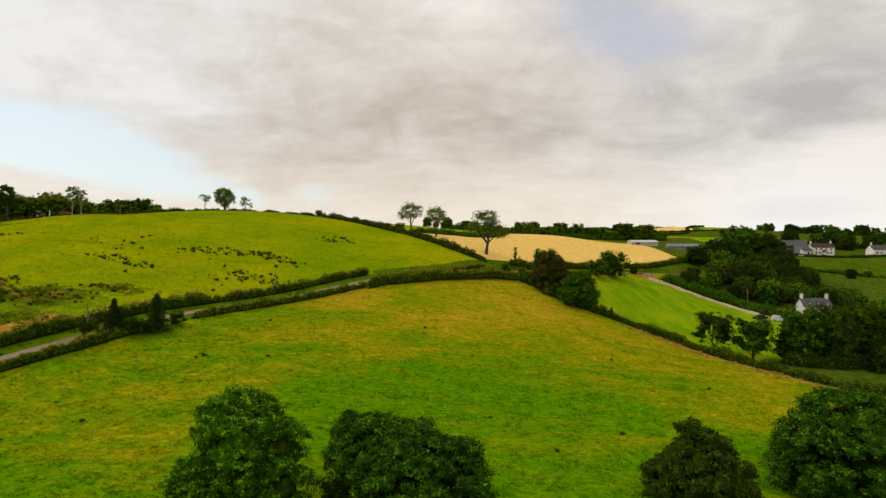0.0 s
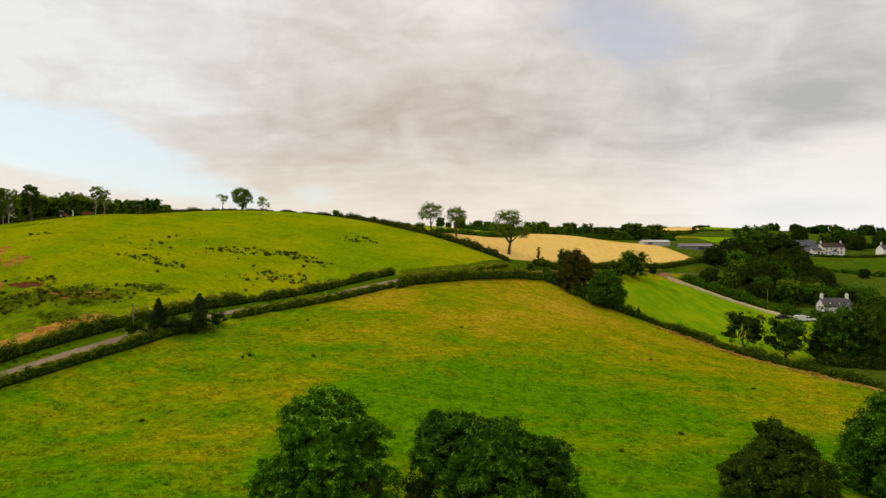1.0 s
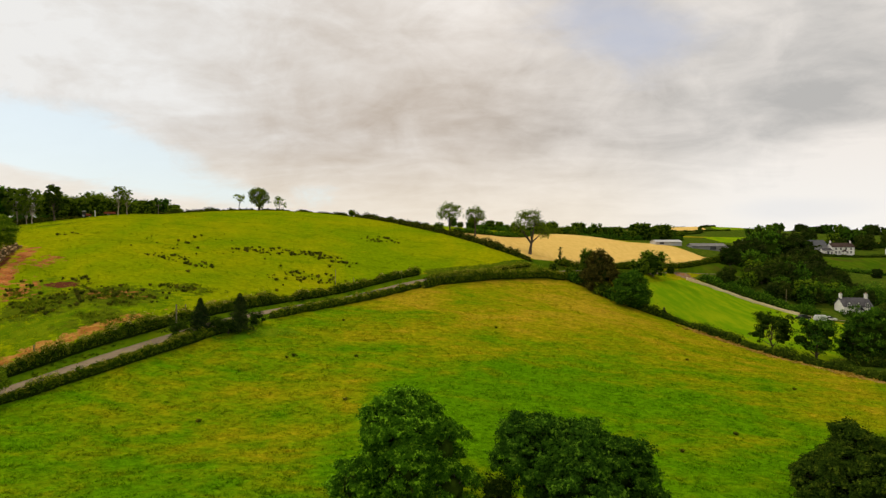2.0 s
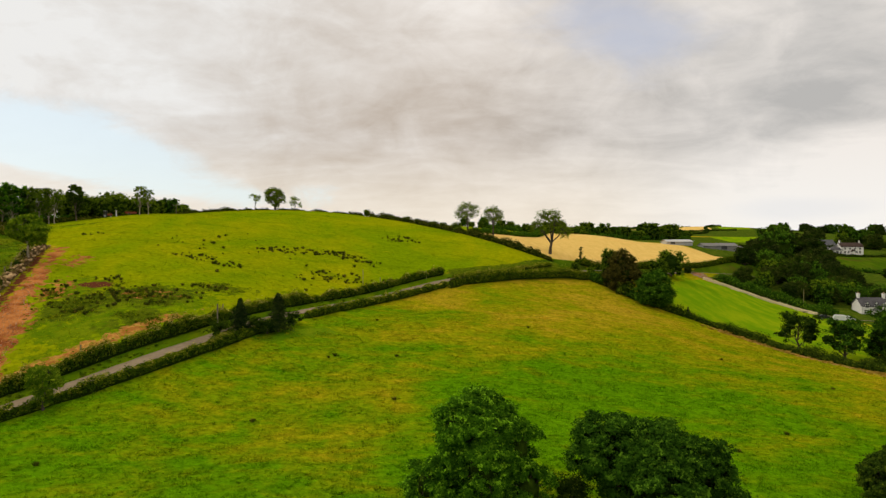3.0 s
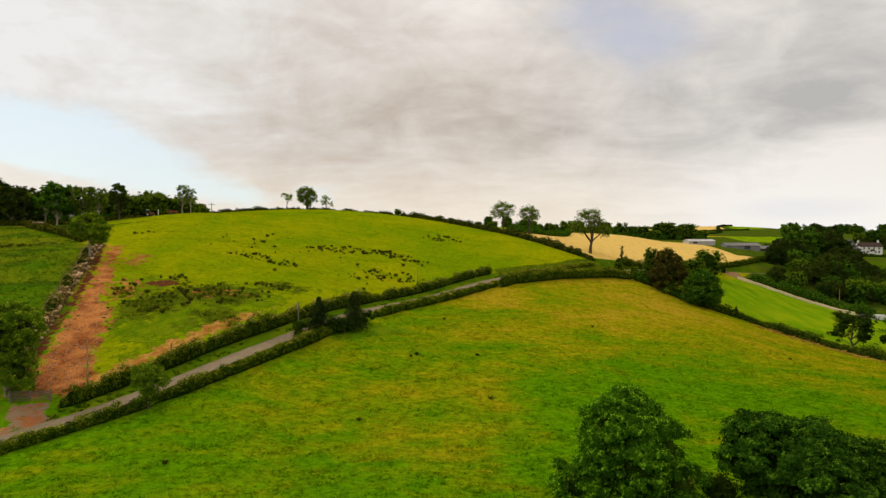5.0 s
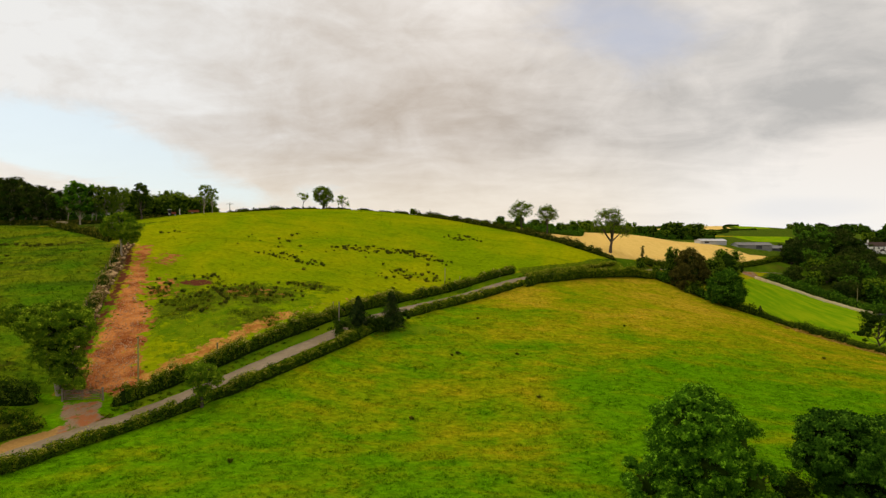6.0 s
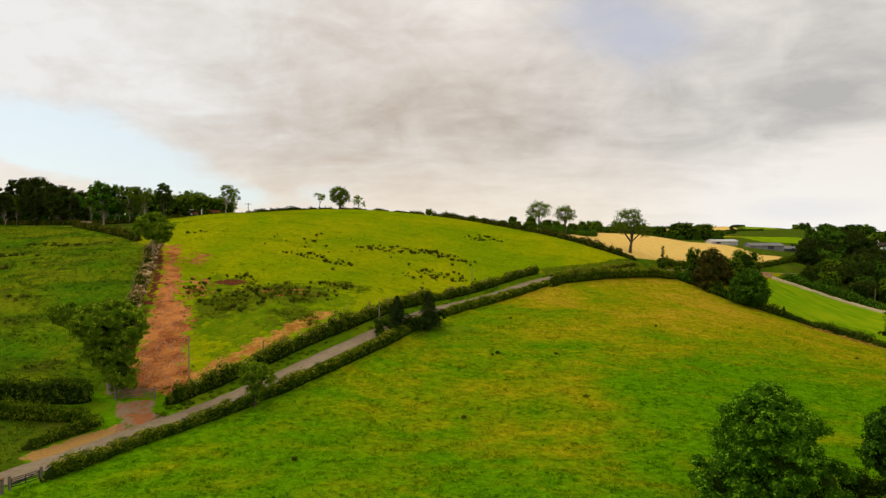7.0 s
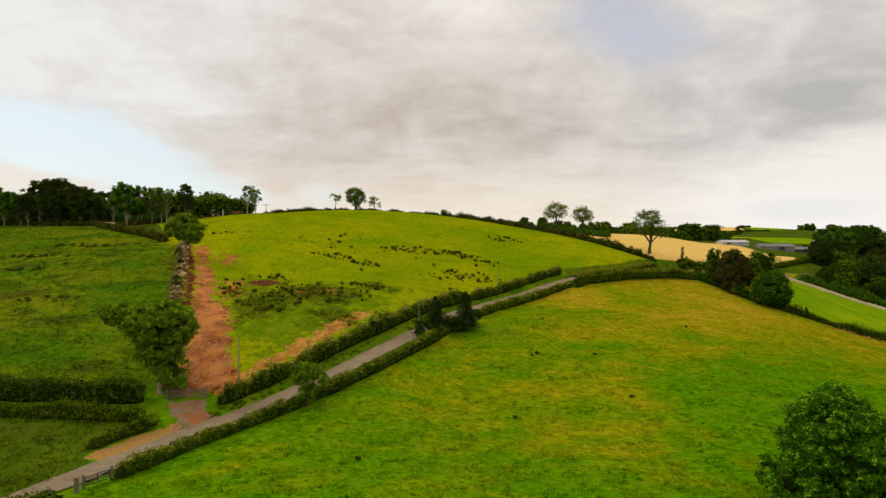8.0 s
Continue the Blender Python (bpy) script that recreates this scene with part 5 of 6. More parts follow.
for i, p in enumerate(WALL_LINE):
    for f, h in ((-0.95, -0.3), (-0.7, 0.5), (-0.35, 0.95), (0.3, 1.0), (0.65, 0.5), (1.0, -0.3)):
        w = 1 + 0.35 * noise.noise((p[0] * 0.6, p[1] * 0.6, f))
        q = p + wall_side[i] * f * w
        rim.append((q[0] - origin[0], q[1] - origin[1], wall_z[i] + h * w - origin[2]))
k = (np.arange(len(WALL_LINE) - 1)[:, None] * 6 + np.arange(5)).ravel()
link("earth_core", rim, np.stack([k, k + 1, k + 7, k + 6], 1), EARTH, wall_root)
tagged(wall_root, "tumbled field wall of pale stones on an earth bank", "wall", kind="structure")


def stone_mesh(seed):
    rng = random.Random(seed)
    bm = bmesh.new()
    bmesh.ops.create_icosphere(bm, subdivisions=1, radius=0.5)
    for v in bm.verts:
        v.co *= rng.uniform(0.72, 1.2)
        v.co.z *= 0.72
    mesh = bpy.data.meshes.new("stone")
    bm.to_mesh(mesh)
    bm.free()
    mesh.materials.append(STONE)
    return mesh


STONES = [stone_mesh(k) for k in range(6)]


# ---- gates, posts and poles ----
def farm_gate(name, a, b, height, mat, label, bars=6):
    """A barred field gate between two posts."""
    a, b = Vector((*a, gz(*a))), Vector((*b, gz(*b)))
    root = new(name)
    root.location = a
    run = b - a
    length = run.length
    along_run = run / length
    for at in (Vector((0, 0, 0)), run):
        part("gate_post", rod(at + Vector((0, 0, -0.3)), at + Vector((0, 0, height + 0.25)), 0.12, 0.11), POST, root, "weathered round post")
    for k in range(bars):
        h = 0.2 + (height - 0.2) * (k / (bars - 1)) ** 0.85
        part("bar", rod(along_run * 0.2 + Vector((0, 0, h)), run - along_run * 0.2 + Vector((0, 0, h)), 0.035, 0.035, 6), mat, root)
    for f in (0.06, 0.5, 0.94):
        part("upright", rod(run * f + Vector((0, 0, 0.16)), run * f + Vector((0, 0, height + 0.03)), 0.04, 0.04, 6), mat, root)
    part("brace", rod(run * 0.06 + Vector((0, 0, 0.22)), run * 0.94 + Vector((0, 0, height - 0.05)), 0.03, 0.03, 6), mat, root)
    return tagged(root, label, "gate")


farm_gate("field_gate", (-75.9, 64.5), (-71.7, 64.8), 1.15, RUSTED, "rusty seven-bar steel farm gate at the dirt track", 7)
farm_gate("small_gate", (-73.35, 45.3), (-72.2, 47.2), 0.85, BLACK_METAL, "dark metal gate at the end of the lane hedge", 5)
post_root = thing("gatepost", -73.45, 44.6)
part("shaft", box(0, 0, -0.3, 0.26, 0.26, 1.4, 0.03), POST, post_root)
part("cap", box(0, 0, 1.1, 0.32, 0.32, 0.10, 0.03), STONE, post_root)
tagged(post_root, "thick square timber gatepost beside the lane", "gatepost")


def pole(x, y, height, radius, mat, label, arm=0.0):
    root = thing("utility_pole", x, y)
    part("shaft", rod((0, 0, -0.4), (0.05, 0, height), radius, radius * 0.72), mat, root)
    part("cap", rod((0.05, 0, height), (0.05, 0, height + 0.08), radius * 0.8, radius * 0.3), BLACK_METAL, root)
    if arm:
        part("crossarm", box(0.05, 0, height - 0.5, arm, 0.12, 0.12), POST, root)
        for s in (-0.42, 0.42):
            part("insulator", rod((0.05 + arm * s, 0, height - 0.38), (0.05 + arm * s, 0, height - 0.15), 0.05, 0.03), FRAME_WHITE, root)
    return tagged(root, label, "pole")


pole(-68.7, 66.5, 6.0, 0.10, PALE_POST, "pale wooden pole beside the field hedge")
pole(-49.2, 82.6, 4.6, 0.12, POST, "weathered wooden pole beside the conifers")
pole(-34.7, 123.9, 4.3, 0.09, PALE_POST, "thin pale wooden pole in the upper hedge")
pole(-104.5, 194, 3.4, 0.12, POST, "wooden pole with a crossarm on the skyline", 2.2)
pole(100.5, 197.2, 6.0, 0.10, PALE_POST, "thin pole beside the byway")
for x, y in ((-62.4, 73.2), (-51.6, 91.2), (-44.2, 107), (-31.5, 128), (-22, 138.8)):
    root = thing("fence_post", x, y)
    part("shaft", box(0, 0, -0.3, 0.16, 0.16, 2.2, 0.02), PALE_POST, root)
    part("cap", box(0, 0, 1.9, 0.18, 0.18, 0.05, 0.01), POST, root)
    tagged(root, "weathered wooden post standing in the hedge", "fence post", "posts in the upper hedge")
fence = new("wire_fence")
fence.location = (WALL_LINE[0, 0], WALL_LINE[0, 1], wall_z[0])
tops = []
for i in range(0, len(WALL_LINE), 6):
    q = WALL_LINE[i] - wall_side[i] * 0.75
    base = Vector((q[0], q[1], wall_z[i])) - fence.location
    tilt = Vector((0.08 * math.sin(i * 3.1), 0.08 * math.cos(i * 1.7), 0))
    part("post", rod(base, base + tilt + Vector((0, 0, 1.75)), 0.07, 0.06, 6), POST, fence)
    tops.append(base + tilt * 0.9)
for h in (0.8, 1.2, 1.6):
    for a, b in zip(tops, tops[1:]):
        part("wire", rod(a + Vector((0, 0, h)), b + Vector((0, 0, h)), 0.008, 0.008, 4), BLACK_METAL, fence)
tagged(fence, "leaning wooden fence posts with wire along the wall", "fence")


# ---- scrub on the wall and beneath the wood ----
hedge("bramble_bank", [(-80.4, 71), (-83.5, 80.3), (-85.9, 88), (-89.1, 96)], 1.7, 1.35, LEAF_DRY, "dry brambles growing over the stone wall", 0.20, 17, 1.2, 31, category="brambles")
hedge("bramble_bank", [(-89.1, 96), (-92.5, 105), (-96.4, 113), (-98.9, 121)], 1.5, 1.25, LEAF_DRY, "dry brambles growing over the stone wall", 0.20, 16, 1.2, 32, category="brambles")
hedge("undergrowth", [(-185, 162), (-165, 160), (-148, 157.5), (-133, 155), (-120, 157), (-113, 167)], 3.0, 0.9, LEAF_SCRUB, "dark undergrowth beneath the woodland trees", 0.5, 9, 0.5, 33, category="undergrowth")
hedge("undergrowth", [(-137, 168), (-125, 166), (-113, 171)], 3.5, 1.8, LEAF_OAK, "low green undergrowth at the wood's end", 0.4, 9, 0.6, 48, category="undergrowth")
hedge("undergrowth", [(-190, 176), (-165, 174), (-150, 172), (-138, 172)], 6.0, 4.2, LEAF_OAK, "dense dark thicket inside the wood", 0.7, 5, 0.5, 34, category="undergrowth")
hedge("hedge", [(-73.9, 43.6), (-75.2, 40.5), (-78, 34)], 1.5, 1.2, LEAF_HEDGE, "green hedge beside the small gate", 0.22, 30, 0.35, 35)
hedge("undergrowth", [(66, 117), (75, 114.5), (86, 116.5), (98, 121), (112, 126)], 3.5, 2.2, LEAF_DARK, "dark undergrowth beneath the villa trees", 0.4, 10, 0.6, 36, category="undergrowth")
hedge("undergrowth", [(108, 206), (122, 211), (140, 216), (160, 230)], 6, 4.5, LEAF_OAK, "valley thicket along the byway", 0.7, 6, 0.6, 37, category="undergrowth")
hedge("undergrowth", [(112, 232), (124, 248), (140, 262), (168, 268)], 8, 6, LEAF_DARK, "dense dark thicket in the valley", 0.9, 5, 0.6, 38, category="undergrowth")
hedge("undergrowth", [(45, 395), (90, 415), (130, 440), (175, 470)], 6, 2.6, LEAF_OAK, "leafy field boundary behind the stubble", 1.0, 4, 0.6, 39, category="undergrowth")
hedge("undergrowth", [(0, 305), (16, 312), (34, 322), (60, 333)], 4, 2.0, LEAF_OAK, "leafy field boundary behind the hill", 0.8, 5, 0.7, 40, category="undergrowth")
hedge("undergrowth", [(205, 418), (245, 424), (290, 425), (350, 428)], 5, 3.0, LEAF_DARK, "dark shelter belt behind the farmhouses", 1.0, 4, 0.5, 41, category="undergrowth")
hedge("undergrowth", [(400, 800), (470, 830), (560, 865), (720, 900)], 10, 3.5, LEAF_DARK, "distant dark treeline on the ridge", 1.8, 2, 0.7, 42, category="undergrowth")
hedge("undergrowth", [(170, 700), (240, 735), (330, 765), (420, 790)], 8, 2.2, LEAF_DARK, "distant dark hedge on the ridge", 1.6, 2, 0.7, 43, category="undergrowth")


# ---- rushes, tussocks and stones ----
def rush_mesh(seed, blades=46):
    rng = np.random.default_rng(seed)
    a, lean = rng.uniform(0, 2 * math.pi, blades), rng.uniform(0.15, 0.75, blades)
    r, h = rng.uniform(0, 0.32, blades), rng.uniform(0.45, 1.0, blades)
    foot = np.stack([r * np.cos(a), r * np.sin(a), np.full(blades, -0.08)], 1)
    tip = foot + np.stack([lean * 0.6 * np.cos(a), lean * 0.6 * np.sin(a), h], 1)
    mid = foot * 0.5 + tip * 0.5 + np.array([0, 0, 0.12])
    side = np.stack([-np.sin(a), np.cos(a), np.zeros(blades)], 1) * 0.06
    verts = np.stack([foot - side, foot + side, mid + side * 0.9, tip, mid - side * 0.9], 1).reshape(-1, 3)
    mesh = bpy.data.meshes.new("rush")
    fill(mesh, verts, np.arange(blades * 5).reshape(blades, 5), False)
    mesh.materials.append(RUSH)
    return mesh


RUSHES = [rush_mesh(k) for k in range(8)]
spots = random.Random(8)
tufts = []
for cx, cy, rx, ry, turn, count in ((-67, 123.5, 8, 2.2, -8, 34), (-51, 142, 10, 2.5, 28, 46), (-40, 144, 7, 2.5, 0, 36), (-42, 128, 8, 4, 30, 38), (-30, 168, 6, 4, 0, 24), (-60, 106, 4.5, 2, 15, 18), (-66, 97, 9, 6, 25, 44), (-73, 91, 6, 6, 0, 22), (-80.5, 97, 3, 5, 20, 10), (-55, 132, 25, 18, 0, 30), (-95.8, 133, 2.5, 0.8, 20, 5), (-75.6, 104, 3.0, 2.0, 0, 10), (-33.2, 81.6, 1.0, 0.4, 30, 2), (-127, 117, 5, 1.0, 0, 12), (-124.5, 107.5, 6, 1.2, 0, 14), (-126, 126, 4, 0.8, 0, 8), (-116, 124.3, 7, 0.8, 0, 12), (-105, 89, 6, 1.0, 0, 7), (-118, 116, 14, 9, 0, 6)):
    for _ in range(int(count * 1.5)):
        a, r = spots.uniform(0, 6.283), math.sqrt(spots.uniform(0, 1))
        u, v = rx * r * math.cos(a), ry * r * math.sin(a)
        c, s = math.cos(radians(turn)), math.sin(radians(turn))
        tufts.append((cy + u * s + v * c, cx + u * c - v * s, spots.uniform(0.25, 0.85), spots.randrange(8), spots.uniform(0, 360)))
tufts.sort()
more_v, more_f, start = [], [], 0
for k, (y, x, size, kind_, turn) in enumerate(tufts):
    spot = pose(x, y, gz(x, y), 0, 0, turn) @ Matrix.Diagonal((size, size, size * 0.85, 1))
    if k < 280:
        ob = new("rush_clump", RUSHES[kind_])
        ob.matrix_basis = spot
        tagged(ob, "dark clump of rushes in the grass", "rushes", "rush clumps")
    else:
        m = np.array(spot)
        v = np.array([p.co for p in RUSHES[kind_].vertices])
        more_v.append(v @ m[:3, :3].T + m[:3, 3])
        more_f.append(np.arange(len(v)).reshape(-1, 5) + start)
        start += len(v)
tagged(link("rush_bed", np.vstack(more_v), np.vstack(more_f), RUSH, None, False), "scattered dark rushes higher on the hill pasture", "rushes", kind="stuff")


def sward(name, mat, count, box_, accept, height, seed, label):
    """Many small blades of grass, in tufts, over a field."""
    rng = np.random.default_rng(seed)
    x0, x1, y0, y1 = box_
    x, y = rng.uniform(x0, x1, count), y0 + (y1 - y0) * rng.uniform(0, 1, count) ** 1.25
    keep = accept(x, y)
    x, y = x[keep], y[keep]
    z = ground_height(x, y)
    m = len(x)
    rough = np.array([0.5 + noise.noise((p * 0.35, q * 0.35, 3.0)) for p, q in zip(x, y)])
    h = height * rng.uniform(0.5, 1.3, m) * np.clip(0.8 + 0.4 * rough, 0.6, 1.3)
    verts = []
    for b in range(3):
        a, lean = rng.uniform(0, 2 * math.pi, m), rng.uniform(0.8, 2.0, m)
        foot = np.stack([x, y, z - 0.04], 1) + np.stack([np.cos(a), np.sin(a), 0 * a], 1) * 0.07
        tip = foot + np.stack([np.cos(a) * h * lean, np.sin(a) * h * lean, h], 1)
        side = np.stack([-np.sin(a), np.cos(a), 0 * a], 1) * (0.25 * h)[:, None]
        verts.append(np.stack([foot - side, foot + side, tip], 1))
    verts = np.stack(verts, 1).reshape(-1, 3)
    ob = link(name, verts, np.arange(len(verts)).reshape(-1, 3), mat, None, False)
    return tagged(ob, label, "grass", kind="stuff")


def tussocks(name, mat, count, box_, accept, height, seed, label, blades=16):
    """Coarse clumps of long arching blades, gathered in drifts."""
    rng = np.random.default_rng(seed)
    x0, x1, y0, y1 = box_
    x, y = rng.uniform(x0, x1, count), y0 + (y1 - y0) * rng.uniform(0, 1, count) ** 1.35
    drift = np.array([noise.noise((p * 0.11, q * 0.11, seed)) + 0.7 * noise.noise((p * 0.45, q * 0.45, seed)) for p, q in zip(x, y)])
    keep = accept(x, y) & (drift + rng.normal(0, 0.35, count) > 0.0)
    x, y = np.repeat(x[keep], blades), np.repeat(y[keep], blades)
    z = ground_height(x, y)
    m = len(x)
    size = np.repeat(rng.uniform(0.5, 1.5, keep.sum()), blades) * height
    a, lean = rng.uniform(0, 2 * math.pi, m), rng.uniform(0.3, 1.3, m)
    way_out = np.stack([np.cos(a), np.sin(a), 0 * a], 1)
    foot = np.stack([x, y, z - 0.05], 1) + way_out * (size * rng.uniform(0, 0.5, m))[:, None]
    side = np.stack([-np.sin(a), np.cos(a), 0 * a], 1) * (0.12 * size)[:, None]
    h = size * rng.uniform(0.5, 1.1, m)
    bend = foot + way_out * (h * lean * 0.5)[:, None] + np.array([0, 0, 1.0]) * (h * 0.8)[:, None]
    tip = foot + way_out * (h * lean * 1.2)[:, None] + np.array([0, 0, 1.0]) * (h * (1.05 - 0.3 * lean))[:, None]
    verts = np.stack([foot - side, foot + side, bend + side * 0.8, tip, bend - side * 0.8], 1).reshape(-1, 3)
    ob = link(name, verts, np.arange(len(verts)).reshape(-1, 5), mat, None, False)
    return tagged(ob, label, "grass", kind="stuff")


MEADOW = [(-73, 47), (-60, 63), (-47, 82), (-39, 98), (-22, 126.5), (-4, 145.5), (14, 153), (30, 143), (44, 138.5), (50, 131), (58, 108), (68, 92), (80, 60), (60, 30), (-75, 30)]
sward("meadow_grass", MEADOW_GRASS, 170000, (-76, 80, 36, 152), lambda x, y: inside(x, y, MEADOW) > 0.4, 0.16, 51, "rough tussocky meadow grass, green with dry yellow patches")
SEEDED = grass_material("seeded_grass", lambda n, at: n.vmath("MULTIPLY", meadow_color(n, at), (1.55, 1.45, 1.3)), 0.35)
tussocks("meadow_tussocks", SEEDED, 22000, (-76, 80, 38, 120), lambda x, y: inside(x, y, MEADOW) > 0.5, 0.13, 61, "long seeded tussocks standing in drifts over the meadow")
VERGE_GRASS = grass_material("verge_grass", lambda n, at: n.mix(n.step(n.noise(at, 0.8, 5, 0.7), 0.35, 0.65), (0.060, 0.150, 0.003), (0.165, 0.225, 0.006)), 0.9)
tussocks("verge_grass", VERGE_GRASS, 9000, (-70, -14, 60, 146), lambda x, y: (np.abs(nearest(x, y, LANE[::2])[0] - 2.7) < 0.75), 0.24, 63, "fresh green grass on the verges of the lane")
tussocks("track_grass", VERGE_GRASS, 2600, (-96, -58, 66, 118), lambda x, y: (np.abs(inside(x, y, DIRT) - 0.1) < 1.1) & (x > -88) & ((y - 66) > -0.9 * (x + 80)), 0.17, 64, "green tufts creeping over the edge of the dirt track")
DRY_GRASS = leaf_material("bleached_grass", (0.34, 0.25, 0.035), (0.58, 0.42, 0.09), (0.78, 0.58, 0.18), 0.5, 0.2)
EDGE_LINE = curve([(43, 138), (50, 131.5), (54.5, 118), (58, 107), (62.5, 98), (68, 91), (76, 83)], 1.0)
tussocks("dry_edge_grass", DRY_GRASS, 5000, (40, 80, 80, 142), lambda x, y: nearest(x, y, EDGE_LINE)[0] < 2.0, 0.32, 62, "bleached long grass along the meadow's boundary hedge")
sward("pasture_grass", PASTURE_GRASS, 60000, (-128, 12, 66, 230), lambda x, y: (inside(x, y, HILL_FIELD) > 0.6) & (inside(x, y, DIRT) < -0.5), 0.20, 52, "short grazed grass on the hill pasture")
sward("field_grass", COOL_GRASS, 30000, (-165, -78, 62, 158), lambda x, y: inside(x, y, LEFT_FIELD) > 0.8, 0.26, 53, "rough dark green grass in the upper field")
sward("low_field_grass", COOL_GRASS, 6000, (-110, -74, 30, 60), lambda x, y: inside(x, y, LOW_LEFT) > 0.5, 0.3, 54, "dark rough grass in the low field")
SCRUB_GRASS = leaf_material("scrub_growth", (0.070, 0.120, 0.004), (0.150, 0.195, 0.007), (0.23, 0.23, 0.015), 0.45)
SCRUB_SPOTS = ((-66, 97, 9, 7), (-73, 90, 5, 7), (-58, 107, 5, 3), (-62, 86, 5, 4), (-79, 94, 2.5, 4))
sward("scrub_grass", SCRUB_GRASS, 5200, (-84, -50, 78, 112), lambda x, y: np.maximum.reduce([1.15 - np.hypot((x - a) / c, (y - b) / d) for a, b, c, d in SCRUB_SPOTS]) + np.array([0.8 * noise.noise((p * 0.35, q * 0.35, 1.0)) for p, q in zip(x, y)]) > 0.55, 0.36, 55, "dark scrubby growth on the disturbed hill slope")
pebbles = np.random.default_rng(9)
px_, py_ = pebbles.uniform(-92, -69, 11000), pebbles.uniform(65, 112, 11000)
ok = (inside(px_, py_, DIRT) > 0.3) & (pebbles.uniform(0, 1, 11000) < np.clip((112 - py_) / 40, 0.1, 1))
px_, py_ = px_[ok], py_[ok]
pz_ = ground_height(px_, py_)
corner = np.array([(1, 1, -1), (1, -1, 1), (-1, 1, 1), (-1, -1, -1)], float)
size = pebbles.uniform(0.025, 0.08, len(px_))
pv = np.stack([px_, py_, pz_ + size * 0.4], 1)[:, None] + (corner[None] + pebbles.normal(0, 0.3, (len(px_), 4, 3))) * size[:, None, None]
pf = np.array([(0, 1, 2), (0, 3, 1), (0, 2, 3), (1, 3, 2)])
stones_ob = link("loose_stone_scatter", pv.reshape(-1, 3), (np.arange(len(px_))[:, None, None] * 4 + pf).reshape(-1, 3), plain("pale_rubble", (0.36, 0.20, 0.11), (0.60, 0.42, 0.27), 0.8, 0.9, 0.2), None, False)
tagged(stones_ob, "pale loose stones scattered over the red dirt track", "stones", kind="stuff")


# ---- buildings ----
def gable_roof(width, depth, eaves, ridge, over=0.3, thick=0.18):
    bm = bmesh.new()
    w, d = width / 2 + over, depth / 2 + over
    drop = over * (ridge - eaves) / (depth / 2)
    ends = []
    for x in (-w, w):
        ends.append([bm.verts.new((x, y, z)) for y, z in ((-d, eaves - drop), (0, ridge), (d, eaves - drop), (d, eaves - drop + thick), (0, ridge + thick), (-d, eaves - drop + thick))])
    for k in range(6):
        bm.faces.new((ends[0][k], ends[0][(k + 1) % 6], ends[1][(k + 1) % 6], ends[1][k]))
    bm.faces.new(ends[0]), bm.faces.new(ends[1][::-1])
    bmesh.ops.recalc_face_normals(bm, faces=bm.faces)
    return bm


def gable_wall(width, depth, eaves, ridge, sunk=1.0):
    bm = bmesh.new()
    ends = []
    for x in (-width / 2, width / 2):
        ends.append([bm.verts.new((x, y, z)) for y, z in ((-depth / 2, -sunk), (depth / 2, -sunk), (depth / 2, eaves), (0, ridge), (-depth / 2, eaves))])
    for k in range(5):
        bm.faces.new((ends[0][k], ends[0][(k + 1) % 5], ends[1][(k + 1) % 5], ends[1][k]))
    bm.faces.new(ends[0]), bm.faces.new(ends[1][::-1])
    bmesh.ops.recalc_face_normals(bm, faces=bm.faces)
    return bm


def window(parent, x, y, z, wide, high, mat=None):
    """A window in the front wall, facing -y: surround, pane and sill."""
    bm = bmesh.new()
    for dx, dz, sx, sz in ((0, high, wide + 0.2, 0.1), (-wide / 2 - 0.05, 0, 0.1, high), (wide / 2 + 0.05, 0, 0.1, high), (0, high / 2 - 0.04, wide, 0.08), (0, 0, 0.08, high)):
        box(x + dx, y - 0.03, z + dz, sx, 0.1, sz, bm=bm)
    w = part("window", bm, FRAME_WHITE, parent)
    part("pane", box(x, y - 0.012, z, wide, 0.03, high), PANE, w, "dark glass")
    part("sill", box(x, y - 0.08, z - 0.12, wide + 0.3, 0.2, 0.1), FRAME_WHITE, w)
    return w


def chimney(parent, x, top, base, mat):
    c = part("chimney", box(x, 0, base, 0.7, 0.9, top - base, 0.03), mat, parent)
    part("coping", box(x, 0, top, 0.85, 1.05, 0.14, 0.02), mat, c)
    for s in (-0.2, 0.2):
        part("chimney_pot", rod((x, s, top + 0.14), (x, s, top + 0.6), 0.14, 0.11), CLAY, c)


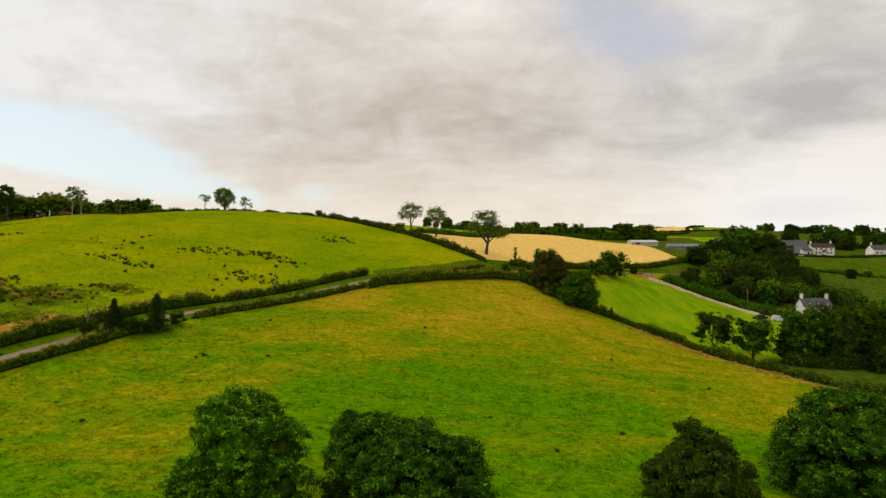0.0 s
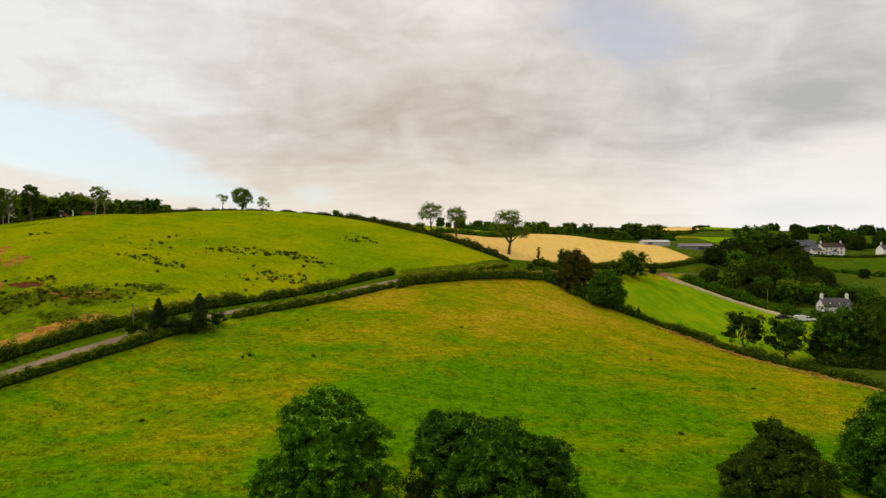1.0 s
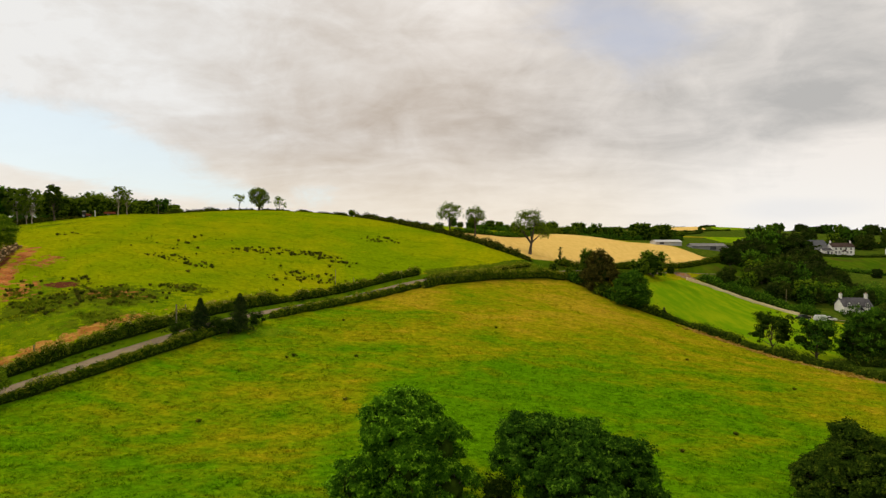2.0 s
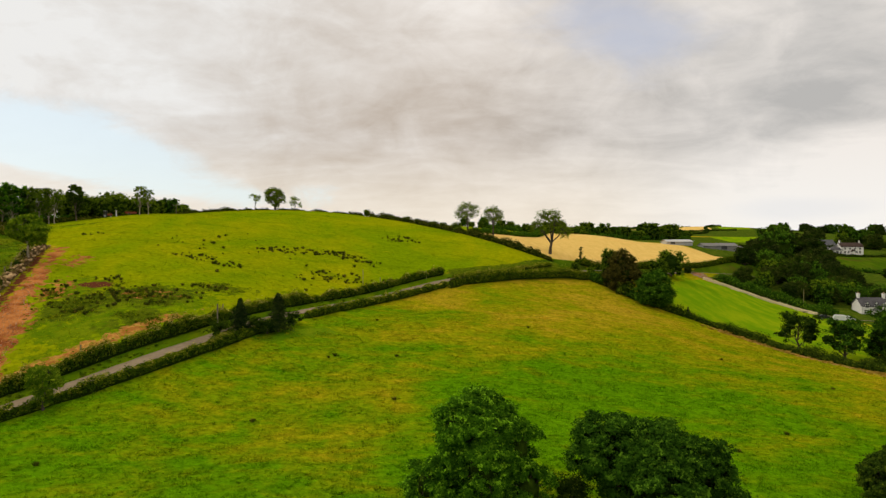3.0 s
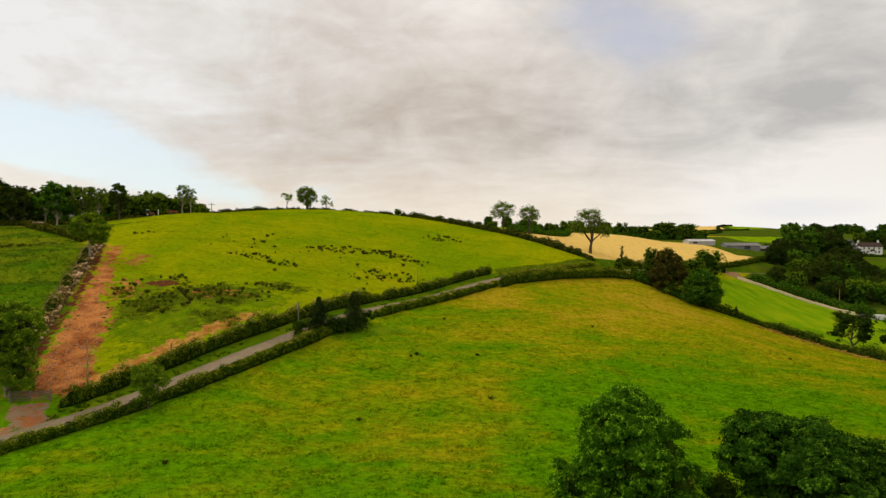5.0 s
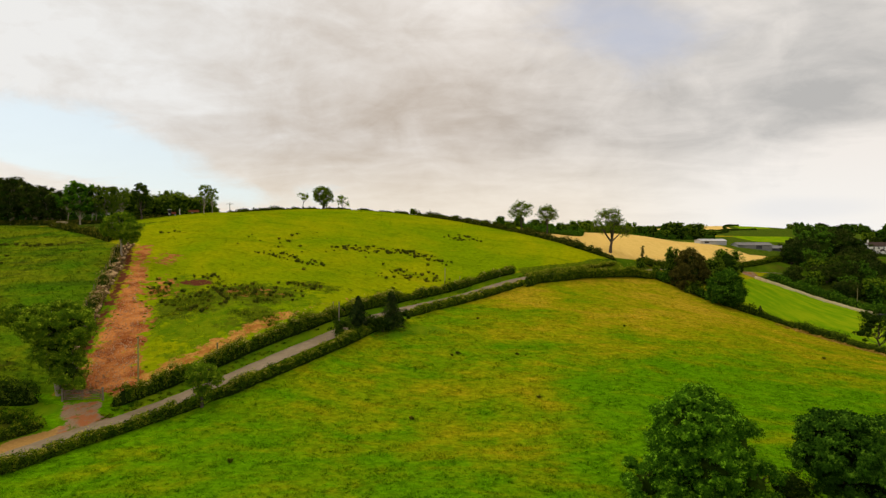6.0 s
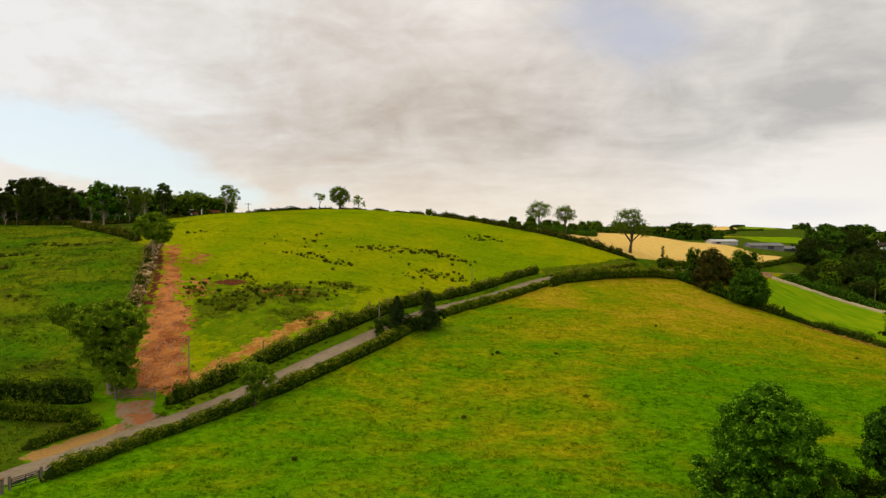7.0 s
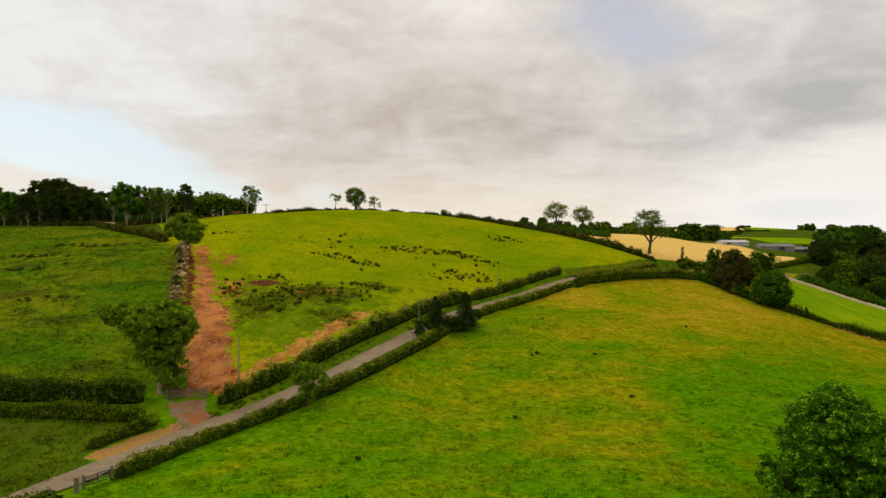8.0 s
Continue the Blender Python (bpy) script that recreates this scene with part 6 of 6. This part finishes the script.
def house(name, x, y, turn, width, depth, eaves, ridge, roof_mat, label, rows, chimneys, lift=0.0, porch=False, gables=()):
    root = thing(name, x, y, turn, lift)
    part("wall", gable_wall(width, depth, eaves, ridge), RENDER, root, "white rendered walls")
    part("roof", gable_roof(width, depth, eaves, ridge), roof_mat, root, "dark slate roof")
    front = -depth / 2
    for z, wide, high, xs in rows:
        for wx in xs:
            window(root, wx, front, z, wide, high)
    for cx, base, top in chimneys:
        chimney(root, cx, top, base, RENDER)
    door = part("door", box(0.4 if not porch else 0, front - 0.04, 0, 0.95, 0.1, 2.05), BLACK_METAL, root, "dark front door")
    part("door_frame", box(0.4 if not porch else 0, front - 0.02, 0, 1.15, 0.06, 2.15), FRAME_WHITE, door)
    if porch:
        p = part("porch", box(0, front - 0.8, -0.5, 2.2, 1.5, 2.7), RENDER, root)
        r = part("porch_roof", gable_roof(2.4, 1.8, 2.2, 3.2), roof_mat, p)
        r.matrix_basis = pose(0, front - 0.75, 0, 0, 0, 90)
    for gx_, wide, top in gables:
        g = part("gable", gable_wall(1.6, wide, eaves, top, -eaves * 0.6), RENDER, root)
        g.matrix_basis = pose(gx_, front + 0.6, 0, 0, 0, 90)
        r = part("gable_roof", gable_roof(1.8, wide, eaves, top, 0.2, 0.14), roof_mat, root)
        r.matrix_basis = pose(gx_, front + 0.7, 0, 0, 0, 90)
        window(root, gx_, front - 0.2, eaves - 0.5, 0.9, 1.2)
    part("gutter", rod((-width / 2 - 0.25, front - 0.34, eaves - 0.05), (width / 2 + 0.25, front - 0.34, eaves - 0.05), 0.07, 0.07, 6), BLACK_METAL, root)
    return tagged(root, label, "house")


def barn(name, x, y, turn, width, depth, eaves, ridge, wall_mat, roof_mat, label, doors=(), lift=0.0):
    root = thing(name, x, y, turn, lift)
    part("wall", gable_wall(width, depth, eaves, ridge), wall_mat, root)
    part("roof", gable_roof(width, depth, eaves, ridge, 0.35, 0.12), roof_mat, root)
    for dx_, wide, high in doors:
        d = part("door", box(dx_, -depth / 2 - 0.03, 0, wide, 0.08, high), DARK_SHEET, root, "dark sliding door")
        part("rail", box(dx_, -depth / 2 - 0.08, high, wide + 0.6, 0.1, 0.12), STEEL, d)
    for k in range(int(width / 3)):
        part("roof_rib", box(-width / 2 + 1.5 + 3 * k, 0, ridge + 0.10, 0.2, 0.6, 0.08), roof_mat, root)
    part("gutter", rod((-width / 2 - 0.3, -depth / 2 - 0.4, eaves - 0.12), (width / 2 + 0.3, -depth / 2 - 0.4, eaves - 0.12), 0.08, 0.08, 6), STEEL, root)
    return tagged(root, label, "barn")


house("villa", 121.3, 195.4, -8, 8.3, 6.2, 3.4, 5.7, SLATE, "white villa with slate roof, gabled dormers and end chimneys", ((0.9, 1.2, 1.3, (-2.8, 2.8)),), ((-3.8, 4.8, 7.0), (3.8, 4.8, 7.0)), -1.0, True, ((-2.7, 1.7, 4.9), (0.0, 1.7, 4.9), (2.7, 1.7, 4.9)))
house("farmhouse", 251, 398, -4, 14.0, 7.5, 5.1, 7.6, BROWN_ROOF, "white two-storey farmhouse with brown roof and porch", ((0.9, 1.1, 1.4, (-4.6, -2.4, 2.6, 4.8)), (3.3, 1.1, 1.2, (-4.6, -1.6, 1.6, 4.8))), ((-6.3, 7.0, 9.0), (6.3, 7.0, 9.0)), 0.2, True)
house("cottage", 289, 394, 3, 17.0, 7.0, 3.6, 6.4, SLATE, "low white cottage with a dark slate roof", ((0.9, 1.4, 1.3, (-6, -3.2, 3.4, 6)),), ((-7.6, 5.8, 8.0), (7.6, 5.8, 8.0)), 0.3)
barn("barn", 236, 405, -6, 15, 11, 4.6, 7.8, GREY_SHEET, DARK_SHEET, "grey sheeted barn with a dark roof", ((-3, 4, 3.8),), 0.3)
barn("outbuilding", 241.2, 397, -4, 6.5, 5, 2.8, 4.3, RENDER, SLATE, "low white outbuilding beside the farmhouse", ((0, 1.4, 2.1), (2.2, 1.0, 1.8)), 0.2)
barn("shed", 107.5, 323, 8, 14.5, 6.5, 1.2, 2.2, PALE_SHEET, PALE_SHEET, "long pale sheeted shed behind the stubble field", ((-4, 2.5, 1.1),), 0.4)
barn("cattle_shed", 127, 318, -4, 17, 9, 2.0, 3.2, GREY_SHEET, DARK_ROOF, "grey cattle shed in the farmyard", ((2, 3, 2.0),), -0.4)
barn("cattle_shed", 146, 324, -6, 24, 10, 2.2, 3.4, DARK_SHEET, DARK_ROOF, "long grey cattle shed with an open dark front", ((-5, 4, 2.0), (4, 4, 2.0)), -0.4)
silo = thing("silo", 139.5, 303, 0, 2.4)
part("drum", rod((0, 0, -3.0), (0, 0, 5.6), 1.1, 1.1, 20), PALE_SHEET, silo)
part("dome", rod((0, 0, 5.6), (0, 0, 6.5), 1.15, 0.3, 20), PALE_SHEET, silo)
for z in (1.2, 2.8, 4.4):
    part("hoop", rod((0, 0, z), (0, 0, z + 0.1), 1.14, 1.14, 20), STEEL, silo)
tagged(silo, "small white silo beside the cattle sheds", "silo")
# byway wall of pale stone
BYWALL = curve([(70.2, 203.5), (73, 201.6), (79, 199.8), (86.5, 196.4), (94.3, 192.5), (99.5, 188)], 0.6)
byz = ground_height(BYWALL[:, 0], BYWALL[:, 1])
bt = np.gradient(BYWALL, axis=0)
bt /= np.hypot(bt[:, 0], bt[:, 1])[:, None]
bv = []
for i, p in enumerate(BYWALL):
    for f, h in ((-0.3, -0.3), (-0.26, 0.85), (0.26, 0.85), (0.3, -0.3)):
        bv.append((p[0] + bt[i, 1] * f, p[1] - bt[i, 0] * f, byz[i] + h + 0.06 * math.sin(i * 2.3)))
k = (np.arange(len(BYWALL) - 1)[:, None] * 4 + np.arange(3)).ravel()
tagged(link("wall_byway", bv, np.stack([k, k + 1, k + 5, k + 4], 1), plain("pale_stone_wall", (0.52, 0.41, 0.25), (0.76, 0.64, 0.44), 2.5, 0.9, 0.6), None, False), "low pale stone wall along the byway", "wall", kind="structure")


# ---- vehicles and farm clutter ----
def wheel(parent, x, y, r, wide):
    w = part("wheel", rod((x, y - wide / 2, r), (x, y + wide / 2, r), r, r, 16), RUBBER, parent, "black tyre")
    part("rim", rod((x, y - wide / 2 - 0.02, r), (x, y + wide / 2 + 0.02, r), r * 0.55, r * 0.55, 12), STEEL, w)


def car(x, y, turn, paint, label, van=False):
    root = thing("car", x, y, turn)
    long, wide = (4.6, 1.85) if van else (4.2, 1.75)
    part("body", box(0, 0, 0.32, long, wide, 0.62, 0.14), paint, root)
    roof = box(-0.55 if van else -0.2, 0, 0.90, long * (0.72 if van else 0.52), wide * 0.88, 0.95 if van else 0.52, 0.16)
    for v in roof.verts:
        if v.co.z > 1.2:
            v.co.x *= 0.86
    part("cabin", roof, paint if van else PANE, root)
    part("windscreen", box(long * (0.30 if van else 0.22), 0, 0.95, 0.06, wide * 0.75, 0.5), PANE, root)
    if not van:
        part("roof_panel", box(-0.25, 0, 1.40, long * 0.36, wide * 0.74, 0.05, 0.02), paint, root)
    for sx in (-0.3, 0.3):
        for sy in (-0.46, 0.46):
            wheel(root, long * sx, wide * sy, 0.32, 0.2)
    for sy in (-0.35, 0.35):
        part("headlight", box(long / 2, wide * sy, 0.6, 0.06, 0.3, 0.16), FRAME_WHITE, root)
    part("bumper", box(long / 2 + 0.02, 0, 0.34, 0.12, wide * 0.9, 0.2, 0.03), BLACK_METAL, root)
    return tagged(root, label, "car")


car(94.2, 177.2, 12, CAR_DARK, "black parked car beside the villa")
car(100.6, 178.4, -20, CAR_WHITE, "white parked van beside the villa", True)
car(103.6, 180.2, -15, CAR_WHITE, "white parked car beside the villa")
car(234, 391.8, 5, CAR_WHITE, "pale parked car beside the farmhouse")

tractor = thing("tractor", -108.4, 161.2, 25)
part("bonnet", box(0.8, 0, 0.75, 1.6, 0.7, 0.7, 0.08), RED_PAINT, tractor)
part("cab", box(-0.5, 0, 0.8, 1.2, 1.2, 1.5, 0.08), BLACK_METAL, tractor)
part("cab_roof", box(-0.5, 0, 2.3, 1.35, 1.35, 0.12, 0.04), FRAME_WHITE, tractor)
part("exhaust", rod((1.0, 0.25, 1.4), (1.0, 0.25, 2.2), 0.05, 0.05), BLACK_METAL, tractor)
for x, y, r in ((-0.6, -0.8, 0.7), (-0.6, 0.8, 0.7), (1.3, -0.65, 0.42), (1.3, 0.65, 0.42)):
    wheel(tractor, x, y, r, 0.35)
tractor.matrix_basis = tractor.matrix_basis @ Matrix.Scale(0.75, 4)
tagged(tractor, "small faded red tractor parked at the top of the field", "tractor")
trailer = thing("trailer", -103.6, 164.2, 10)
part("bed", box(0, 0, 0.6, 3.2, 1.7, 0.15, 0.02), RED_PAINT, trailer)
for sy in (-0.82, 0.82):
    part("side_board", box(0, sy, 0.75, 3.2, 0.06, 0.5), RED_PAINT, trailer)
part("drawbar", rod((1.6, 0, 0.55), (2.8, 0, 0.4), 0.05, 0.05), BLACK_METAL, trailer)
for sy in (-0.8, 0.8):
    wheel(trailer, -0.3, sy, 0.36, 0.22)
trailer.matrix_basis = trailer.matrix_basis @ Matrix.Scale(0.8, 4)
tagged(trailer, "small faded red farm trailer on the hill", "trailer")
pile = thing("log_pile", -130.5, 149.8, 15)
logs = random.Random(4)
for row in range(3):
    for k in range(8 - row * 2):
        x = (k - (7 - row * 2) / 2) * 0.5
        part("log", rod((x, -1.3 + logs.uniform(-0.3, 0.3), 0.2 + row * 0.42), (x, 1.3 + logs.uniform(-0.3, 0.3), 0.2 + row * 0.42), 0.24, 0.2, 8), TIMBER, pile)
tagged(pile, "pile of pale cut logs at the wood's edge", "log pile")
root = thing("field_post", -106.7, 162.6)
part("shaft", box(0, 0, -0.2, 0.2, 0.2, 1.9, 0.02), FRAME_WHITE, root)
part("cap", box(0, 0, 1.7, 0.26, 0.26, 0.06, 0.01), FRAME_WHITE, root)
tagged(root, "short white post beside the tractor", "post")
for x, y in ((-24.5, 83.4), (-29.1, 100.5), (-3.1, 105.2), (28.1, 99.3), (39.3, 88.0), (11.5, 59.7), (19.9, 65.9), (-52.9, 51.1), (-23.7, 69.1), (-38.0, 62.5)):
    ob = new("rush_clump", RUSHES[int(abs(x)) % 8])
    ob.matrix_basis = pose(x, y, gz(x, y), 0, 0, x * 31) @ Matrix.Diagonal((0.6, 0.6, 0.4, 1))
    tagged(ob, "small dark tussock in the open meadow", "rushes", "rush clumps")

# ---- stones of the field wall ----
loose = random.Random(21)
rest_v, rest_f = [], []
corner8 = np.array([(0, 0, 0.42), (0.5, 0, 0), (0, 0.5, 0), (-0.5, 0, 0), (0, -0.5, 0), (0, 0, -0.42)])
face8 = np.array([(0, 1, 2), (0, 2, 3), (0, 3, 4), (0, 4, 1), (5, 2, 1), (5, 3, 2), (5, 4, 3), (5, 1, 4)])
for k in range(900):
    i = loose.randrange(len(WALL_LINE))
    f = loose.uniform(-1.2, 1.25)
    h = max(0.05, 1.0 - 0.85 * abs(f) ** 1.6) + loose.uniform(-0.1, 0.1)
    q = WALL_LINE[i] + wall_side[i] * f
    s = loose.uniform(0.15, 0.4)
    turn = np.array(Euler((loose.uniform(0, 3), loose.uniform(0, 3), loose.uniform(0, 3))).to_matrix())
    rest_f.append(face8 + 6 * k)
    rest_v.append(corner8 @ turn * s * np.array([loose.uniform(0.7, 1.3), 1, 0.8]) + np.array([q[0], q[1], wall_z[i] + h]) - origin)
rubble = link("rubble", np.vstack(rest_v), np.vstack(rest_f), STONE, wall_root, False)
tagged(rubble, "small pale stones between the larger ones", kind="stuff")
pick = random.Random(12)
for k in range(300):
    i = pick.randrange(len(WALL_LINE))
    f = pick.uniform(-0.9, 0.95)
    h = 1.02 - 0.85 * abs(f) ** 1.6 + pick.uniform(-0.12, 0.12)
    q = WALL_LINE[i] + wall_side[i] * f
    s = pick.uniform(0.3, 0.85)
    ob = new("stone", STONES[k % 6])
    ob.parent = wall_root
    ob.matrix_basis = pose(q[0] - origin[0], q[1] - origin[1], wall_z[i] + h - origin[2], pick.uniform(-30, 30), pick.uniform(-30, 30), pick.uniform(0, 360)) @ Matrix.Diagonal((s, s * pick.uniform(0.7, 1.1), s, 1))
